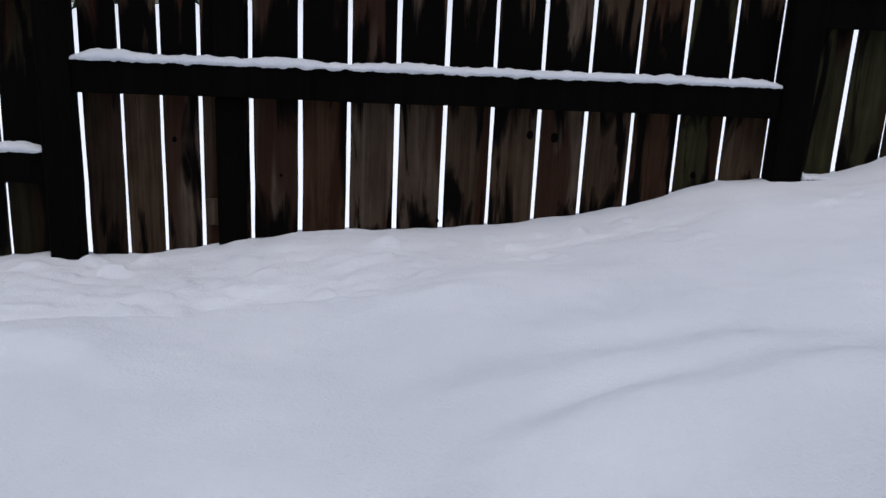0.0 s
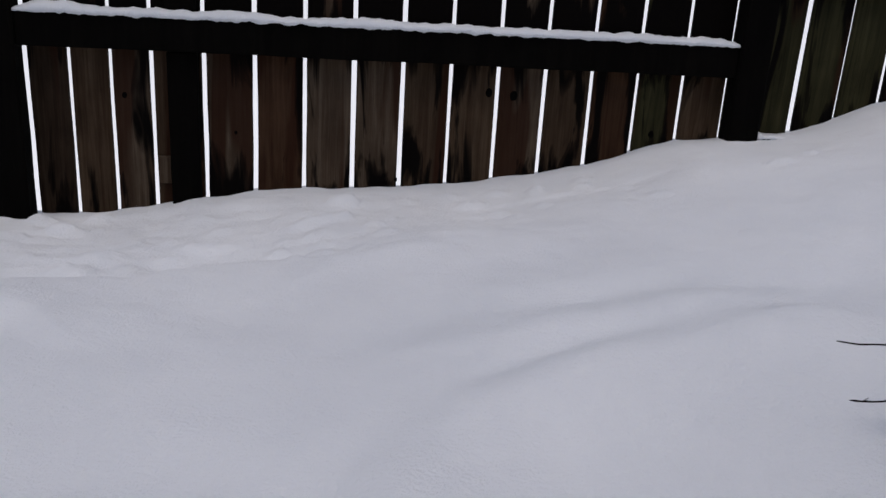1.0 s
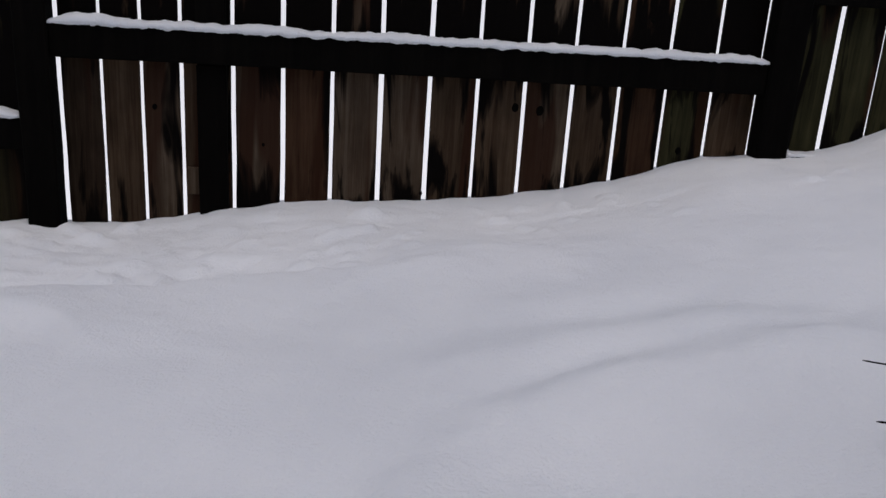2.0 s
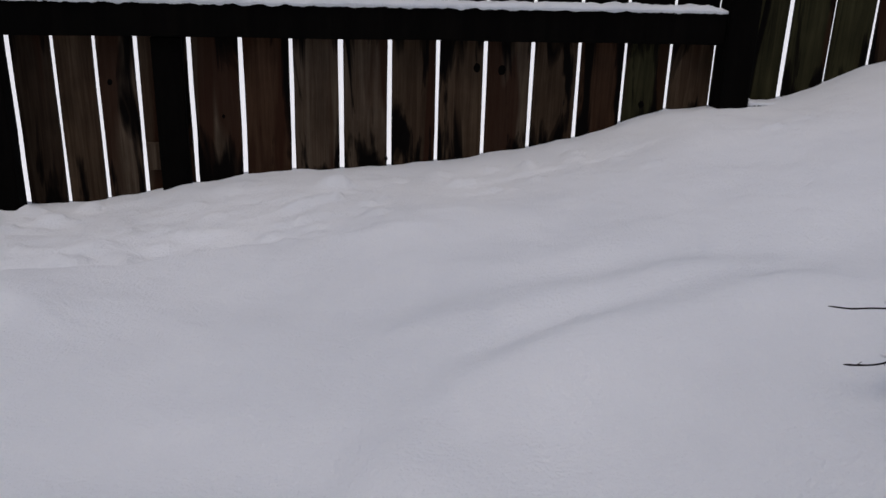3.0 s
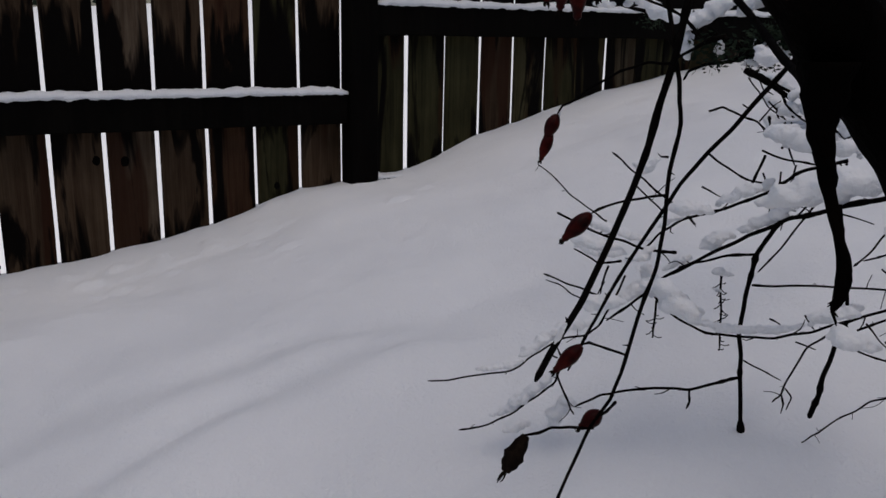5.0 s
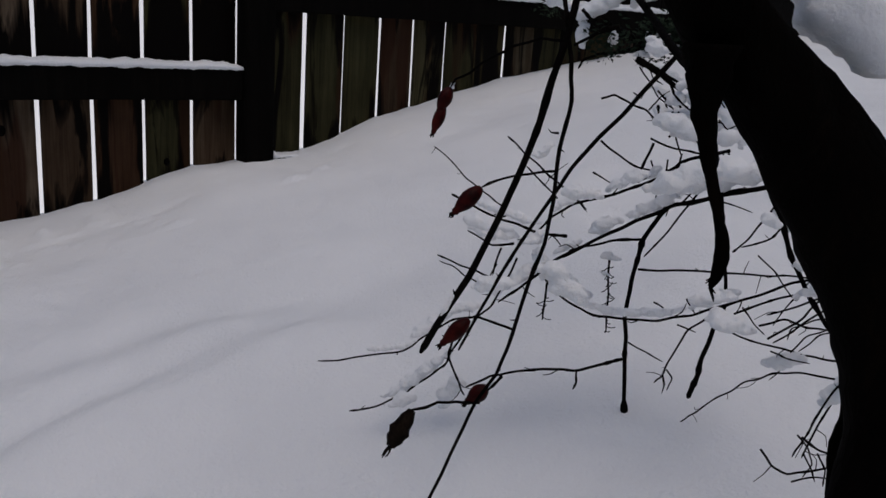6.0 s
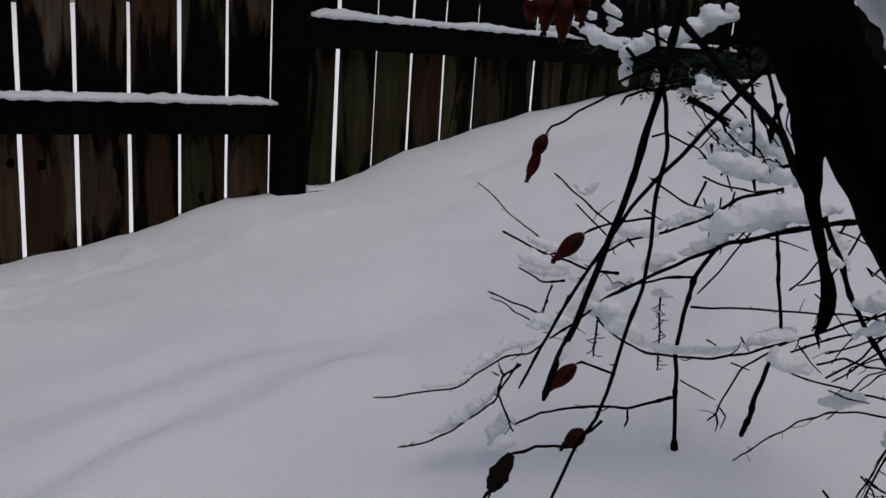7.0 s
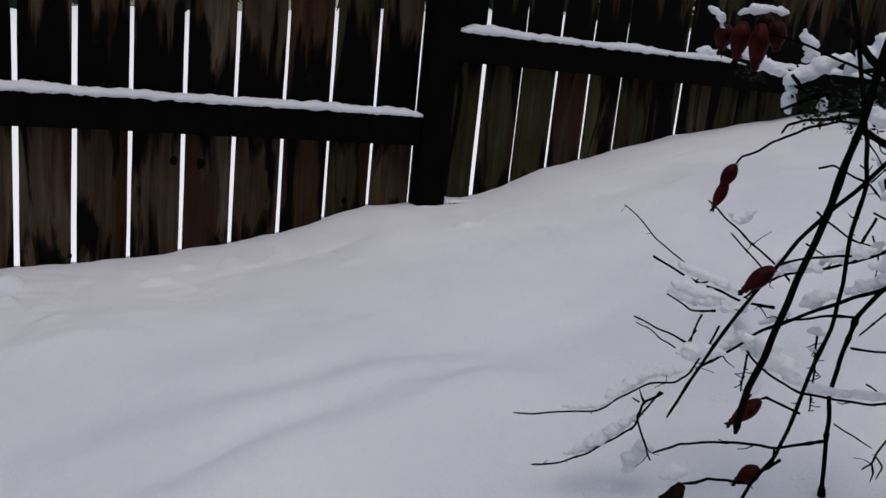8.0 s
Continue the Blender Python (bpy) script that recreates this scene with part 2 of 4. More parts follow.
def snow_height(x, y):
    xs = x - 0.10 * noise.noise(Vector((x * 1.3, y * 1.3, 4.0)))
    z = float(np.interp(x, SLOPE_X, SLOPE_Z)) if y > -0.3 else float(np.interp(xs, SLOPE_X, SLOPE_Z))
    if y < -0.1:
        # smooth the fence-side dips out with distance from the fence
        wide = sum(float(np.interp(x + d, SLOPE_X, SLOPE_Z)) for d in (-0.45, -0.3, -0.15, 0, 0.15, 0.3, 0.45)) / 7
        z += (wide - z) * smoothstep(0.1, 0.7, -y)
        z += 0.055 * smoothstep(0.1, 0.9, -y)
    if y > 0:
        z -= min(9.0, 0.6 * max(0.0, y - 0.02))
    if abs(x) < 8 and -6 < y < 3:
        z += 0.028 * noise.noise(Vector((x * 1.7, y * 2.0, 0.3))) * smoothstep(0.0, 0.4, -y) + 0.010 * noise.noise(Vector((x * 6, y * 6, 1.7)))
        z += 0.0032 * noise.noise(Vector((x * 19, y * 19, 5.7)))
        if -2.2 < y < -0.9 and 0.3 < x < 2.1:
            for line, high in ((FURROW_NEAR, 0.030), (FURROW_FAR, 0.021)):
                d, s = away(x, y, line)
                d = -d
                d += 0.03 * noise.noise(Vector((x * 5, y * 5, 12)))
                step = smoothstep(-0.065, 0.055, d) * math.exp(-(max(d, 0) / 0.17) ** 2) - 0.35 * math.exp(-((d + 0.06) / 0.065) ** 2)
                z += high * step * smoothstep(0, 0.12, s) * smoothstep(1, 0.85, s) * (0.85 + 0.7 * noise.noise(Vector((x * 4, y * 4, 9))))
        if y > -1.0:
            for cx, cy, r in CLODS:
                dx, dy = x - cx, y - cy
                if abs(dx) < 3 * r and abs(dy) < 3 * r:
                    dx += 0.5 * r * noise.noise(Vector((x * 30, y * 30, cx)))
                    z += 0.36 * r * math.exp(-((dx * dx + dy * dy) / (r * r)) ** 2.0)
        # a trodden step along the fence and a low ledge before it
        d, s = away(x, y, HOLLOW)
        z -= 0.042 * smoothstep(-0.04, 0.05, d) * math.exp(-(max(d, 0) / 0.22) ** 2) * smoothstep(1.0, 0.55, s)
        d, s = away(x, y, LEDGE)
        z += 0.028 * smoothstep(-0.05, 0.03, d) * math.exp(-(max(d, 0) / 0.14) ** 2) * smoothstep(1.0, 0.6, s)
        z += (0.011 * noise.noise(Vector((x * 11, y * 15, 2.2))) + 0.007 * abs(noise.noise(Vector((x * 24, y * 30, 7.2)))) + 0.003 * noise.noise(Vector((x * 45, y * 50, 3.2)))) * smoothstep(-1.0, -0.4, y) * smoothstep(0.1, -0.1, y) * smoothstep(1.2, -0.3, x)
    return z


def axis(fine0, fine1, step, far):
    a = list(np.arange(fine0, fine1, step))
    g, p = step, a[-1]
    while p < far:
        g *= 1.25
        p += g
        a.append(p)
    g, p, low = step, a[0], []
    while p > -far:
        g *= 1.25
        p -= g
        low.append(p)
    return low[::-1] + a


def build_ground():
    xs, ys = axis(-1.3, 3.4, 0.014, 400), axis(-2.3, 0.06, 0.014, 400)
    verts = [(x, y, snow_height(x, y)) for y in ys for x in xs]
    w = len(xs)
    faces = [(j * w + i, j * w + i + 1, (j + 1) * w + i + 1, (j + 1) * w + i) for j in range(len(ys) - 1) for i in range(w - 1)]
    me = bpy.data.meshes.new("ground")
    me.from_pydata(verts, [], faces)
    me.materials.append(SNOW)
    me.shade_smooth()
    tagged(new("ground", me), "deep snow sloping up along the fence, lightly furrowed", "snow", kind="structure")


build_ground()

# ---- fence: three stepped bays of upright boards on dark rails ----
STEP = 0.285
fence = tagged(new("fence"), "weathered dark wooden board fence with stepped rails", "fence")


GREY, BROWN, RED, GREEN, DARK = (1.12, 1.05, 0.97), (0.86, 0.73, 0.60), (0.62, 0.42, 0.31), (0.74, 0.73, 0.60), (0.42, 0.36, 0.31)


def board(x0, x1, z0, z1, seed, mat, tone):
    bm = bmesh.new()
    slab(bm, x0, x1, 0.0, 0.014, z0, z1, 0.002, 14, 0.0025, seed)
    ob = part("board", bm, mat, fence)
    shade = random.Random(seed).uniform(0.88, 1.12)
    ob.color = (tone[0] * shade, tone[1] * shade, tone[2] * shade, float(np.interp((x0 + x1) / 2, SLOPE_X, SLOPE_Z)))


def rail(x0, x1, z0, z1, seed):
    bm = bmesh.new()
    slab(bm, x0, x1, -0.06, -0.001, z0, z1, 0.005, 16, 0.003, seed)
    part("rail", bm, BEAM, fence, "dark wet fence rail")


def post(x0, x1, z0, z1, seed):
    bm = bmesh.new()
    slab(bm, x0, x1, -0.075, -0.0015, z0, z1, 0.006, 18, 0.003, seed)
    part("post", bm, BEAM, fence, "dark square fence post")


def boards(gaps, widths, z0, z1, mats, tones, seed):
    for i, (a, b) in enumerate(zip(gaps, gaps[1:])):
        board(a + widths[i] / 2 - 0.0045, b - widths[i + 1] / 2 + 0.0045, z0, z1 + 0.01 * ((i * 7) % 3), seed + i, mats[i % len(mats)], tones[i % len(tones)])


MID = [-0.519, -0.397, -0.277, -0.157] + [0.1524 * k for k in range(12)]
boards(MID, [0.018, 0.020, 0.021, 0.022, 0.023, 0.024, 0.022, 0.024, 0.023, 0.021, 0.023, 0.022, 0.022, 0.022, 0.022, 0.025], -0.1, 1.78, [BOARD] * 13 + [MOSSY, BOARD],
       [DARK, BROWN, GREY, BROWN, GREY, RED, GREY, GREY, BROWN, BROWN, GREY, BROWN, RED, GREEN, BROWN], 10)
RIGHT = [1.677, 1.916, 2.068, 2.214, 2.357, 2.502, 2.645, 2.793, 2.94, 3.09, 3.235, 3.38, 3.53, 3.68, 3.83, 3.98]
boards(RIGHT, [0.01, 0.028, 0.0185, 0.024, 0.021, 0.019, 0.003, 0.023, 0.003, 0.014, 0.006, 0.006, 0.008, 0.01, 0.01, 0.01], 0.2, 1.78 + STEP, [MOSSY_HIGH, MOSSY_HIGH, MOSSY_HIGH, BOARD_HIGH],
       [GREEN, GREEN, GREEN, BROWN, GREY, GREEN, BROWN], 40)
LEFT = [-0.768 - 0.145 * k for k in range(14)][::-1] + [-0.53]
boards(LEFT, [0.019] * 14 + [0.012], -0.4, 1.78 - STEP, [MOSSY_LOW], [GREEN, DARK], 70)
rail(-0.525, 1.672, 1.003, 1.104, 1)
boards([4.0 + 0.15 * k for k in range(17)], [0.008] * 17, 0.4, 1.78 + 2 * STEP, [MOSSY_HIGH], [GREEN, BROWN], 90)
rail(1.775, 4.0, 1.003 + STEP, 1.104 + STEP, 2)
rail(1.775, 4.0, 0.73, 0.815, 3)
rail(4.1, 6.3, 1.003 + 2 * STEP, 1.104 + 2 * STEP, 5)
rail(-2.8, -0.62, 1.003 - STEP, 1.104 - STEP, 4)
for k in (-1, 0, 1):
    x0, x1 = ((-2.8, -0.62), (-0.525, 1.672), (1.775, 4.0))[k + 1]
    rail(x0, x1, 1.58 + STEP * k, 1.68 + STEP * k, 6 + k)
post(-0.622, -0.524, -0.2, 1.86, 1)
post(1.672, 1.775, 0.1, 2.12, 2)
post(4.0, 4.1, 0.4, 2.4, 3)
post(6.3, 6.4, 0.6, 2.7, 5)
post(-2.9, -2.8, -0.5, 1.56, 4)
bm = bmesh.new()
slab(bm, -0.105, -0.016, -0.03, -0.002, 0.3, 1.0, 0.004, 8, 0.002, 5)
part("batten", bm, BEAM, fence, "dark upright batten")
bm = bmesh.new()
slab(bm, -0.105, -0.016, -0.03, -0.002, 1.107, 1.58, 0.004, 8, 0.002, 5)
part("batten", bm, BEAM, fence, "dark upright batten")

bm = bmesh.new()
slab(bm, -0.147, -0.107, -0.014, -0.001, 0.587, 0.676, 0.003, 4, 0.002, 8)
block = part("block", bm, BOARD, fence, "small offcut block beside the batten")
block.color = (*GREY, 0.3)


def knot(x, z, r):
    bm = bmesh.new()
    for v in bmesh.ops.create_icosphere(bm, subdivisions=2, radius=1.0)["verts"]:
        k = 1 + 0.2 * noise.noise(v.co * 2 + Vector((x * 9, z * 9, 0)))
        v.co = Vector((x + v.co.x * r * k, 0.0005 + v.co.y * 0.004, z + v.co.z * r * 1.25 * k))
    part("knot", bm, BEAM, fence, "dark knot in a board")


for x, z, r in ((0.887, 0.915, 0.012), (0.968, 0.908, 0.013), (0.092, 0.756, 0.005), (0.60, 0.62, 0.006), (1.30, 1.21, 0.008), (1.44, 0.80, 0.010), (-0.24, 0.86, 0.008)):
    knot(x, z, r)


# ---- snow lying on the rails ----
def rail_snow(x0, x1, z, seed, thick=0.022):
    bm = bmesh.new()
    n = int((x1 - x0) / 0.005)
    line = [(Vector((x0 + (x1 - x0) * i / n, -0.033, z)), i / n) for i in range(n + 1)]
    rings = []
    for q, s in line:
        h = thick * (0.80 + 0.55 * noise.noise(Vector((q.x * 5, seed, 0))) + 0.22 * noise.noise(Vector((q.x * 28, seed, 3))))
        h += 0.012 * max(0.0, 1 - abs(s - 0.06) / 0.06)
        h *= min(1.0, 0.25 + min(s, 1 - s) * 30)
        front = 0.034 + 0.006 * noise.noise(Vector((q.x * 21, seed, 8)))
        ring = []
        for k in range(10):
            a = math.pi * k / 9
            y = -math.cos(a) * front
            drop = -0.006 * (1 + noise.noise(Vector((q.x * 25, seed, 2)))) if k == 0 else 0.0
            zz = (math.sin(a) ** 0.9) * h + drop + 0.0028 * noise.noise(Vector((q.x * 70, y * 90, seed))) + 0.0018 * noise.noise(Vector((q.x * 170, y * 170, seed)))
            ring.append(bm.verts.new((q.x, q.y + y, q.z + max(zz, 0.001 if k else -0.01))))
        rings.append(ring)
    for a, b in zip(rings, rings[1:]):
        for k in range(9):
            bm.faces.new((a[k], b[k], b[k + 1], a[k + 1]))
        bm.faces.new((a[9], b[9], b[0], a[0]))
    bm.faces.new(rings[0])
    bm.faces.new(rings[-1][::-1])
    tagged(part("snow_strip", bm, SNOW, smooth=True), "uneven strip of snow lying along the dark fence rail", "snow", "snow on the rails")


rail_snow(-0.523, 1.670, 1.105, 1)
rail_snow(1.778, 3.95, 1.105 + STEP, 2)
rail_snow(4.12, 6.28, 1.105 + 2 * STEP, 5)
rail_snow(-2.75, -0.625, 1.105 - STEP, 3, 0.02)
rail_snow(1.778, 1.93, 0.816, 4, 0.008)

# ---- plain unseen wall, added to close the place behind the camera ----
bm = bmesh.new()
slab(bm, -9, 9, -6.2, -6.0, -2, 2.8, 0.01)
tagged(part("wall_south", bm, WALL_BROWN), "plain unseen brown wall added to close the yard", "wall", kind="structure")

# ---- distance beyond the fence, seen only through the gaps: glowing white backdrop with dark woods above ----
def build_distance():
    # self-lit white sheet, added so the fence gaps come out bright
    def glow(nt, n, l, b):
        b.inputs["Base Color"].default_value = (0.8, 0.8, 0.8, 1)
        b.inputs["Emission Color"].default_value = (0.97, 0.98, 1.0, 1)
        b.inputs["Emission Strength"].default_value = BACKDROP_GLOW
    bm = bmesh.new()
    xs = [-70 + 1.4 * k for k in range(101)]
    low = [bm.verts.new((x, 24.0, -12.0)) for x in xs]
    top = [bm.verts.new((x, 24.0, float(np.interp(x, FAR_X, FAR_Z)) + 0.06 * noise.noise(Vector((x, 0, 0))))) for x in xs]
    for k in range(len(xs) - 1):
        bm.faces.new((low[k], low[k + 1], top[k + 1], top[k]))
    tagged(part("backdrop", bm, material("glowing_white", glow)), "plain glowing white backdrop far beyond the fence", "backdrop", kind="structure")
    r = random.Random(11)
    verts, faces = [], []
    for k in range(16000):
        x = r.uniform(-45, 60)
        base = float(np.interp(x, FAR_X, FAR_Z))
        c = Vector((x, 24.0 + r.uniform(-0.35, -0.05), base + 0.12 + r.random() ** 0.9 * (5.0 + 1.2 * noise.noise(Vector((x * 0.5, 0, 0))))))
        a, b = (Vector((r.uniform(-1, 1), r.uniform(-0.3, 0.3), r.uniform(-1, 1))) * q for q in (0.42, 0.28))
        verts += [c + a, c + b, c - a, c - b]
        faces.append((4 * k, 4 * k + 1, 4 * k + 2, 4 * k + 3))
    me = bpy.data.meshes.new("far_woods")
    me.from_pydata(verts, [], faces)
    me.materials.append(LEAF)
    tagged(new("far_woods", me), "dark distant evergreen woods above the white backdrop", "woods", kind="stuff")


build_distance()

# ---- rose bush and trunk ----
bush = tagged(new("rose_bush"), "bare rose bush with dark canes and red hips in snow", "shrub")
bough = tagged(new("evergreen_bough"), "dark bough weighed down with snow beside the fence", "branch")
tree = tagged(new("leaning_tree"), "leaning tree with nearly black wet bark", "tree")
stem_seed = 0


def stem(name, points, r0, r1, parent, knob=False, bristles=False):
    """A thin woody stem with slight kinks, swollen nodes and a taper."""
    global stem_seed
    stem_seed += 1
    seed = stem_seed
    length = sum((Vector(a) - Vector(b)).length for a, b in zip(points, points[1:]))
    r = random.Random(seed)
    kinked = [Vector(points[0])]
    for a, b in zip(points, points[1:]):
        a, b = Vector(a), Vector(b)
        w = (b - a).length * (0.012 if name == "cane" else 0.035)
        kinked.append(a.lerp(b, 0.5) + Vector((r.uniform(-w, w), r.uniform(-w, w), r.uniform(-w, w))))
        kinked.append(b)
    line = spline(kinked, max(0.003, length / 60))
    nodes = [r.random() for _ in range(max(2, int(length / 0.05)))]

    def radius(s, a):
        swell = sum((0.2 if name == "cane" else 0.4) * math.exp(-((s - k) * length / (r0 * 1.6)) ** 2) for k in nodes)
        end = 0.5 if s > 0.985 and not knob else 1.0
        if knob and s > 0.95:
            end = 1.5
        return (r0 + (r1 - r0) * s) * (1 + swell + 0.12 * noise.noise(Vector((s * length * 120, a, seed)))) * end
    bm = bmesh.new()
    tube(bm, line, radius, 7)
    if bristles:
        for q, s in line[5::2]:
            for side in (-1, 1):
                tip = q + Vector((side * r.uniform(0.004, 0.013), side * r.uniform(-0.009, 0.009), r.uniform(-0.007, 0.006)))
                tube(bm, spline([q, q.lerp(tip, 0.6) + Vector((0, 0, -0.0015)), tip], 0.003), lambda s, a: 0.0007, 4)
    if name in ("cane", "branch", "twig") and length > 0.12:
        for k in range(int(length / 0.06)):
            q, s = line[r.randrange(2, len(line) - 2)]
            d = Vector((r.uniform(-1, 1), r.uniform(-1, 1), r.uniform(-0.6, 0.8))).normalized()
            rr = (r0 + (r1 - r0) * s)
            tube(bm, spline([q, q + d * rr * 2.0, q + d * (rr * 2 + r.uniform(0.001, 0.005))], 0.004), lambda s, a: rr * (0.6 - 0.45 * s), 5)
    if name in ("branch", "twig") and length > 0.1:
        # fine side shoots
        for k in range(int(length / 0.055)):
            q, s = line[r.randrange(3, len(line) - 1)]
            d = Vector((r.uniform(-1, 1), r.uniform(-0.5, 0.5), r.uniform(-0.9, 0.7))).normalized()
            e = Vector((r.uniform(-1, 1), r.uniform(-0.5, 0.5), r.uniform(-1, 1))).normalized()
            reach = r.uniform(0.008, 0.032)
            tip = q + d * reach + e * reach * 0.35
            tube(bm, spline([q, q + d * reach * 0.5, tip], 0.005), lambda s, a: max(0.0004, r1 * 0.65 * (1 - 0.5 * s)), 5)
    return part(name, bm, CANE, parent, smooth=True)


def lathe(bm, start, end, profile, sides=12, seed=0):
    a, b = Vector(start), Vector(end)
    n = 14
    bow = (b - a).orthogonal().normalized() * (b - a).length * 0.05
    line = [(a.lerp(b, i / n) + bow * math.sin(math.pi * i / n), i / n) for i in range(n + 1)]
    tube(bm, line, lambda s, t: max(0.0003, profile(s) * (1 + 0.07 * noise.noise(Vector((s * 5, math.cos(t) * 1.3, math.sin(t) * 1.3 + seed))))), sides)


def hip(start, end, r, withered=False):
    """A rose hip: an urn-shaped fruit with a dry crown of sepals at its tip."""
    seed = start[0] * 91 + start[2] * 57
    bm = bmesh.new()
    body = lambda s: r * (math.sin(math.pi * min(1, 0.06 + s * 0.94)) ** 0.75) * (1.05 - 0.35 * s) + (0.18 * r if s > 0.9 else 0)
    if withered:
        body = lambda s: r * (math.sin(math.pi * (0.08 + s * 0.8)) ** 0.6) * (0.9 + 0.35 * noise.noise(Vector((s * 6, seed, 0))))
    lathe(bm, start, end, body, 12, seed)
    ob = part("withered_hip" if withered else "rose_hip", bm, DRY if withered else HIP, bush, "shrivelled blackened hip" if withered else "wrinkled dark red rose hip", True)
    a, b = Vector(start), Vector(end)
    d = (b - a).normalized()
    bm = bmesh.new()
    rnd = random.Random(int(seed * 100))
    for k in range(5):
        out = (d.orthogonal().normalized() * math.cos(k * 1.257) + d.cross(d.orthogonal().normalized()) * math.sin(k * 1.257))
        long = r * rnd.uniform(0.5, 0.9) * (1.5 if withered else 0.7)
        tube(bm, spline([b - d * r * 0.15, b + d * long * 0.5 + out * r * 0.25, b + d * long + out * r * rnd.uniform(0.1, 0.4)], r * 0.3), lambda s, t: r * (0.16 - 0.12 * s), 5)
    part("sepals", bm, DRY, ob, "dry blackened sepals")


FLUFF = bpy.data.textures.new("fluff", "CLOUDS")
FLUFF.noise_scale, FLUFF.noise_depth = 0.008, 3


def clump(points, r):
    """Snow caught on a twig: puffs run together into an uneven loaf."""
    global stem_seed
    stem_seed += 1
    rnd = random.Random(stem_seed)
    bm = bmesh.new()
    line = [(q + Vector((0, 0, r * 0.6)), s) for q, s in spline(points, r * 0.5)]
    for q, s in line:
        end = 0.55 + 0.45 * min(1.0, 4 * min(s, 1 - s))
        for _ in range(2):
            rr = r * end * rnd.uniform(0.55, 1.0)
            c = q + Vector((rnd.uniform(-1, 1), rnd.uniform(-1, 1), rnd.uniform(-0.7, 0.5))) * r * 0.42
            puff = bmesh.ops.create_icosphere(bm, subdivisions=2, radius=1.0)["verts"]
            for v in puff:
                d = v.co.normalized()
                k = 1 + 0.30 * noise.noise(d * 1.6 + q * 90) + 0.12 * noise.noise(d * 4.5 + q * 150)
                v.co = c + Vector((d.x, d.y, d.z * (0.85 if d.z > 0 else 0.6))) * rr * k
    ob = part("snow_clump", bm, LOOSE, smooth=True)
    skin = ob.modifiers.new("skin", "REMESH")
    skin.mode, skin.voxel_size, skin.use_smooth_shade = "VOXEL", max(0.0007, r * 0.17), True
    ease = ob.modifiers.new("ease", "SMOOTH")
    ease.factor, ease.iterations = 0.5, 1
    fluff = ob.modifiers.new("fluff", "DISPLACE")
    fluff.texture, fluff.texture_coords, fluff.strength, fluff.mid_level = FLUFF, "GLOBAL", min(0.008, r * 0.55), 0.5
    tagged(ob, "small lump of fresh snow caught on bare twigs", "snow", "snow on the twigs")


def leaf_spray(centre, size):
    """A tuft of small dark leaves on the bough."""
    r = random.Random(int(centre[0] * 1000))
    bm = bmesh.new()
    for k in range(70):
        c = Vector(centre) + Vector((r.gauss(0, 1), r.gauss(0, 1), r.gauss(0, 0.6))) * size * 0.55
        d = Vector((r.uniform(-1, 1), r.uniform(-1, 1), r.uniform(-1, 0.3))).normalized() * size * r.uniform(0.25, 0.5)
        w = d.orthogonal().normalized() * size * 0.09
        mid, lift = c + d * 0.5, d.cross(w).normalized() * size * 0.03
        a, b, p, q = (bm.verts.new(v) for v in (c, c + d, mid + w, mid - w))
        m = bm.verts.new(mid + lift)
        for f in ((a, p, m), (p, b, m), (b, q, m), (q, a, m)):
            bm.faces.new(f)
    tagged(part("leaf_tuft", bm, LEAF, bough), kind="stuff")


# near canes with hips, hanging from above
stem("cane", [(0.925, -2.34, 1.396), (0.906, -2.353, 1.36), (0.895, -2.359, 1.341), (0.881, -2.367, 1.311), (0.861, -2.374, 1.267), (0.837, -2.383, 1.231), (0.807, -2.401, 1.208), (0.774, -2.422, 1.192), (0.739, -2.451, 1.186)], 0.0023, 0.0015, bush)
stem("cane", [(1.26, -2.185, 1.346), (1.249, -2.172, 1.328), (1.231, -2.152, 1.294), (1.212, -2.133, 1.258), (1.197, -2.122, 1.232), (1.182, -2.111, 1.211), (1.161, -2.098, 1.178), (1.142, -2.091, 1.144), (1.125, -2.085, 1.115), (1.096, -2.078, 1.065), (1.075, -2.077, 1.031), (1.051, -2.078, 0.993)], 0.0027, 0.0014, bush)
stem("cane", [(0.888, -2.335, 1.385), (0.887, -2.349, 1.352), (0.885, -2.361, 1.322), (0.882, -2.371, 1.301), (0.877, -2.38, 1.279), (0.868, -2.384, 1.254), (0.861, -2.391, 1.228), (0.853, -2.396, 1.206), (0.841, -2.398, 1.181), (0.829, -2.402, 1.154), (0.822, -2.403, 1.141), (0.811, -2.401, 1.126), (0.797, -2.402, 1.101), (0.786, -2.403, 1.082), (0.78, -2.403, 1.07), (0.775, -2.402, 1.062)], 0.0014, 0.0008, bush)
stem("cane", [(1.35, -1.935, 1.405), (1.306, -1.99, 1.388), (1.227, -2.086, 1.357), (1.164, -2.185, 1.32), (1.102, -2.268, 1.296), (1.045, -2.334, 1.281), (0.986, -2.386, 1.268), (0.945, -2.422, 1.262), (0.905, -2.456, 1.256)], 0.0044, 0.0023, bush)
stem("stalk", [(0.85, -2.401, 1.246), (0.839, -2.395, 1.244), (0.825, -2.387, 1.24), (0.817, -2.384, 1.236)], 0.0007, 0.0006, bush)
stem("stalk", [(0.82, -2.414, 1.17), (0.813, -2.413, 1.173), (0.806, -2.412, 1.176), (0.799, -2.411, 1.179), (0.793, -2.412, 1.179)], 0.0007, 0.0006, bush)
stem("stalk", [(0.824, -2.405, 1.14), (0.825, -2.398, 1.132), (0.826, -2.392, 1.126)], 0.0008, 0.0006, bush)
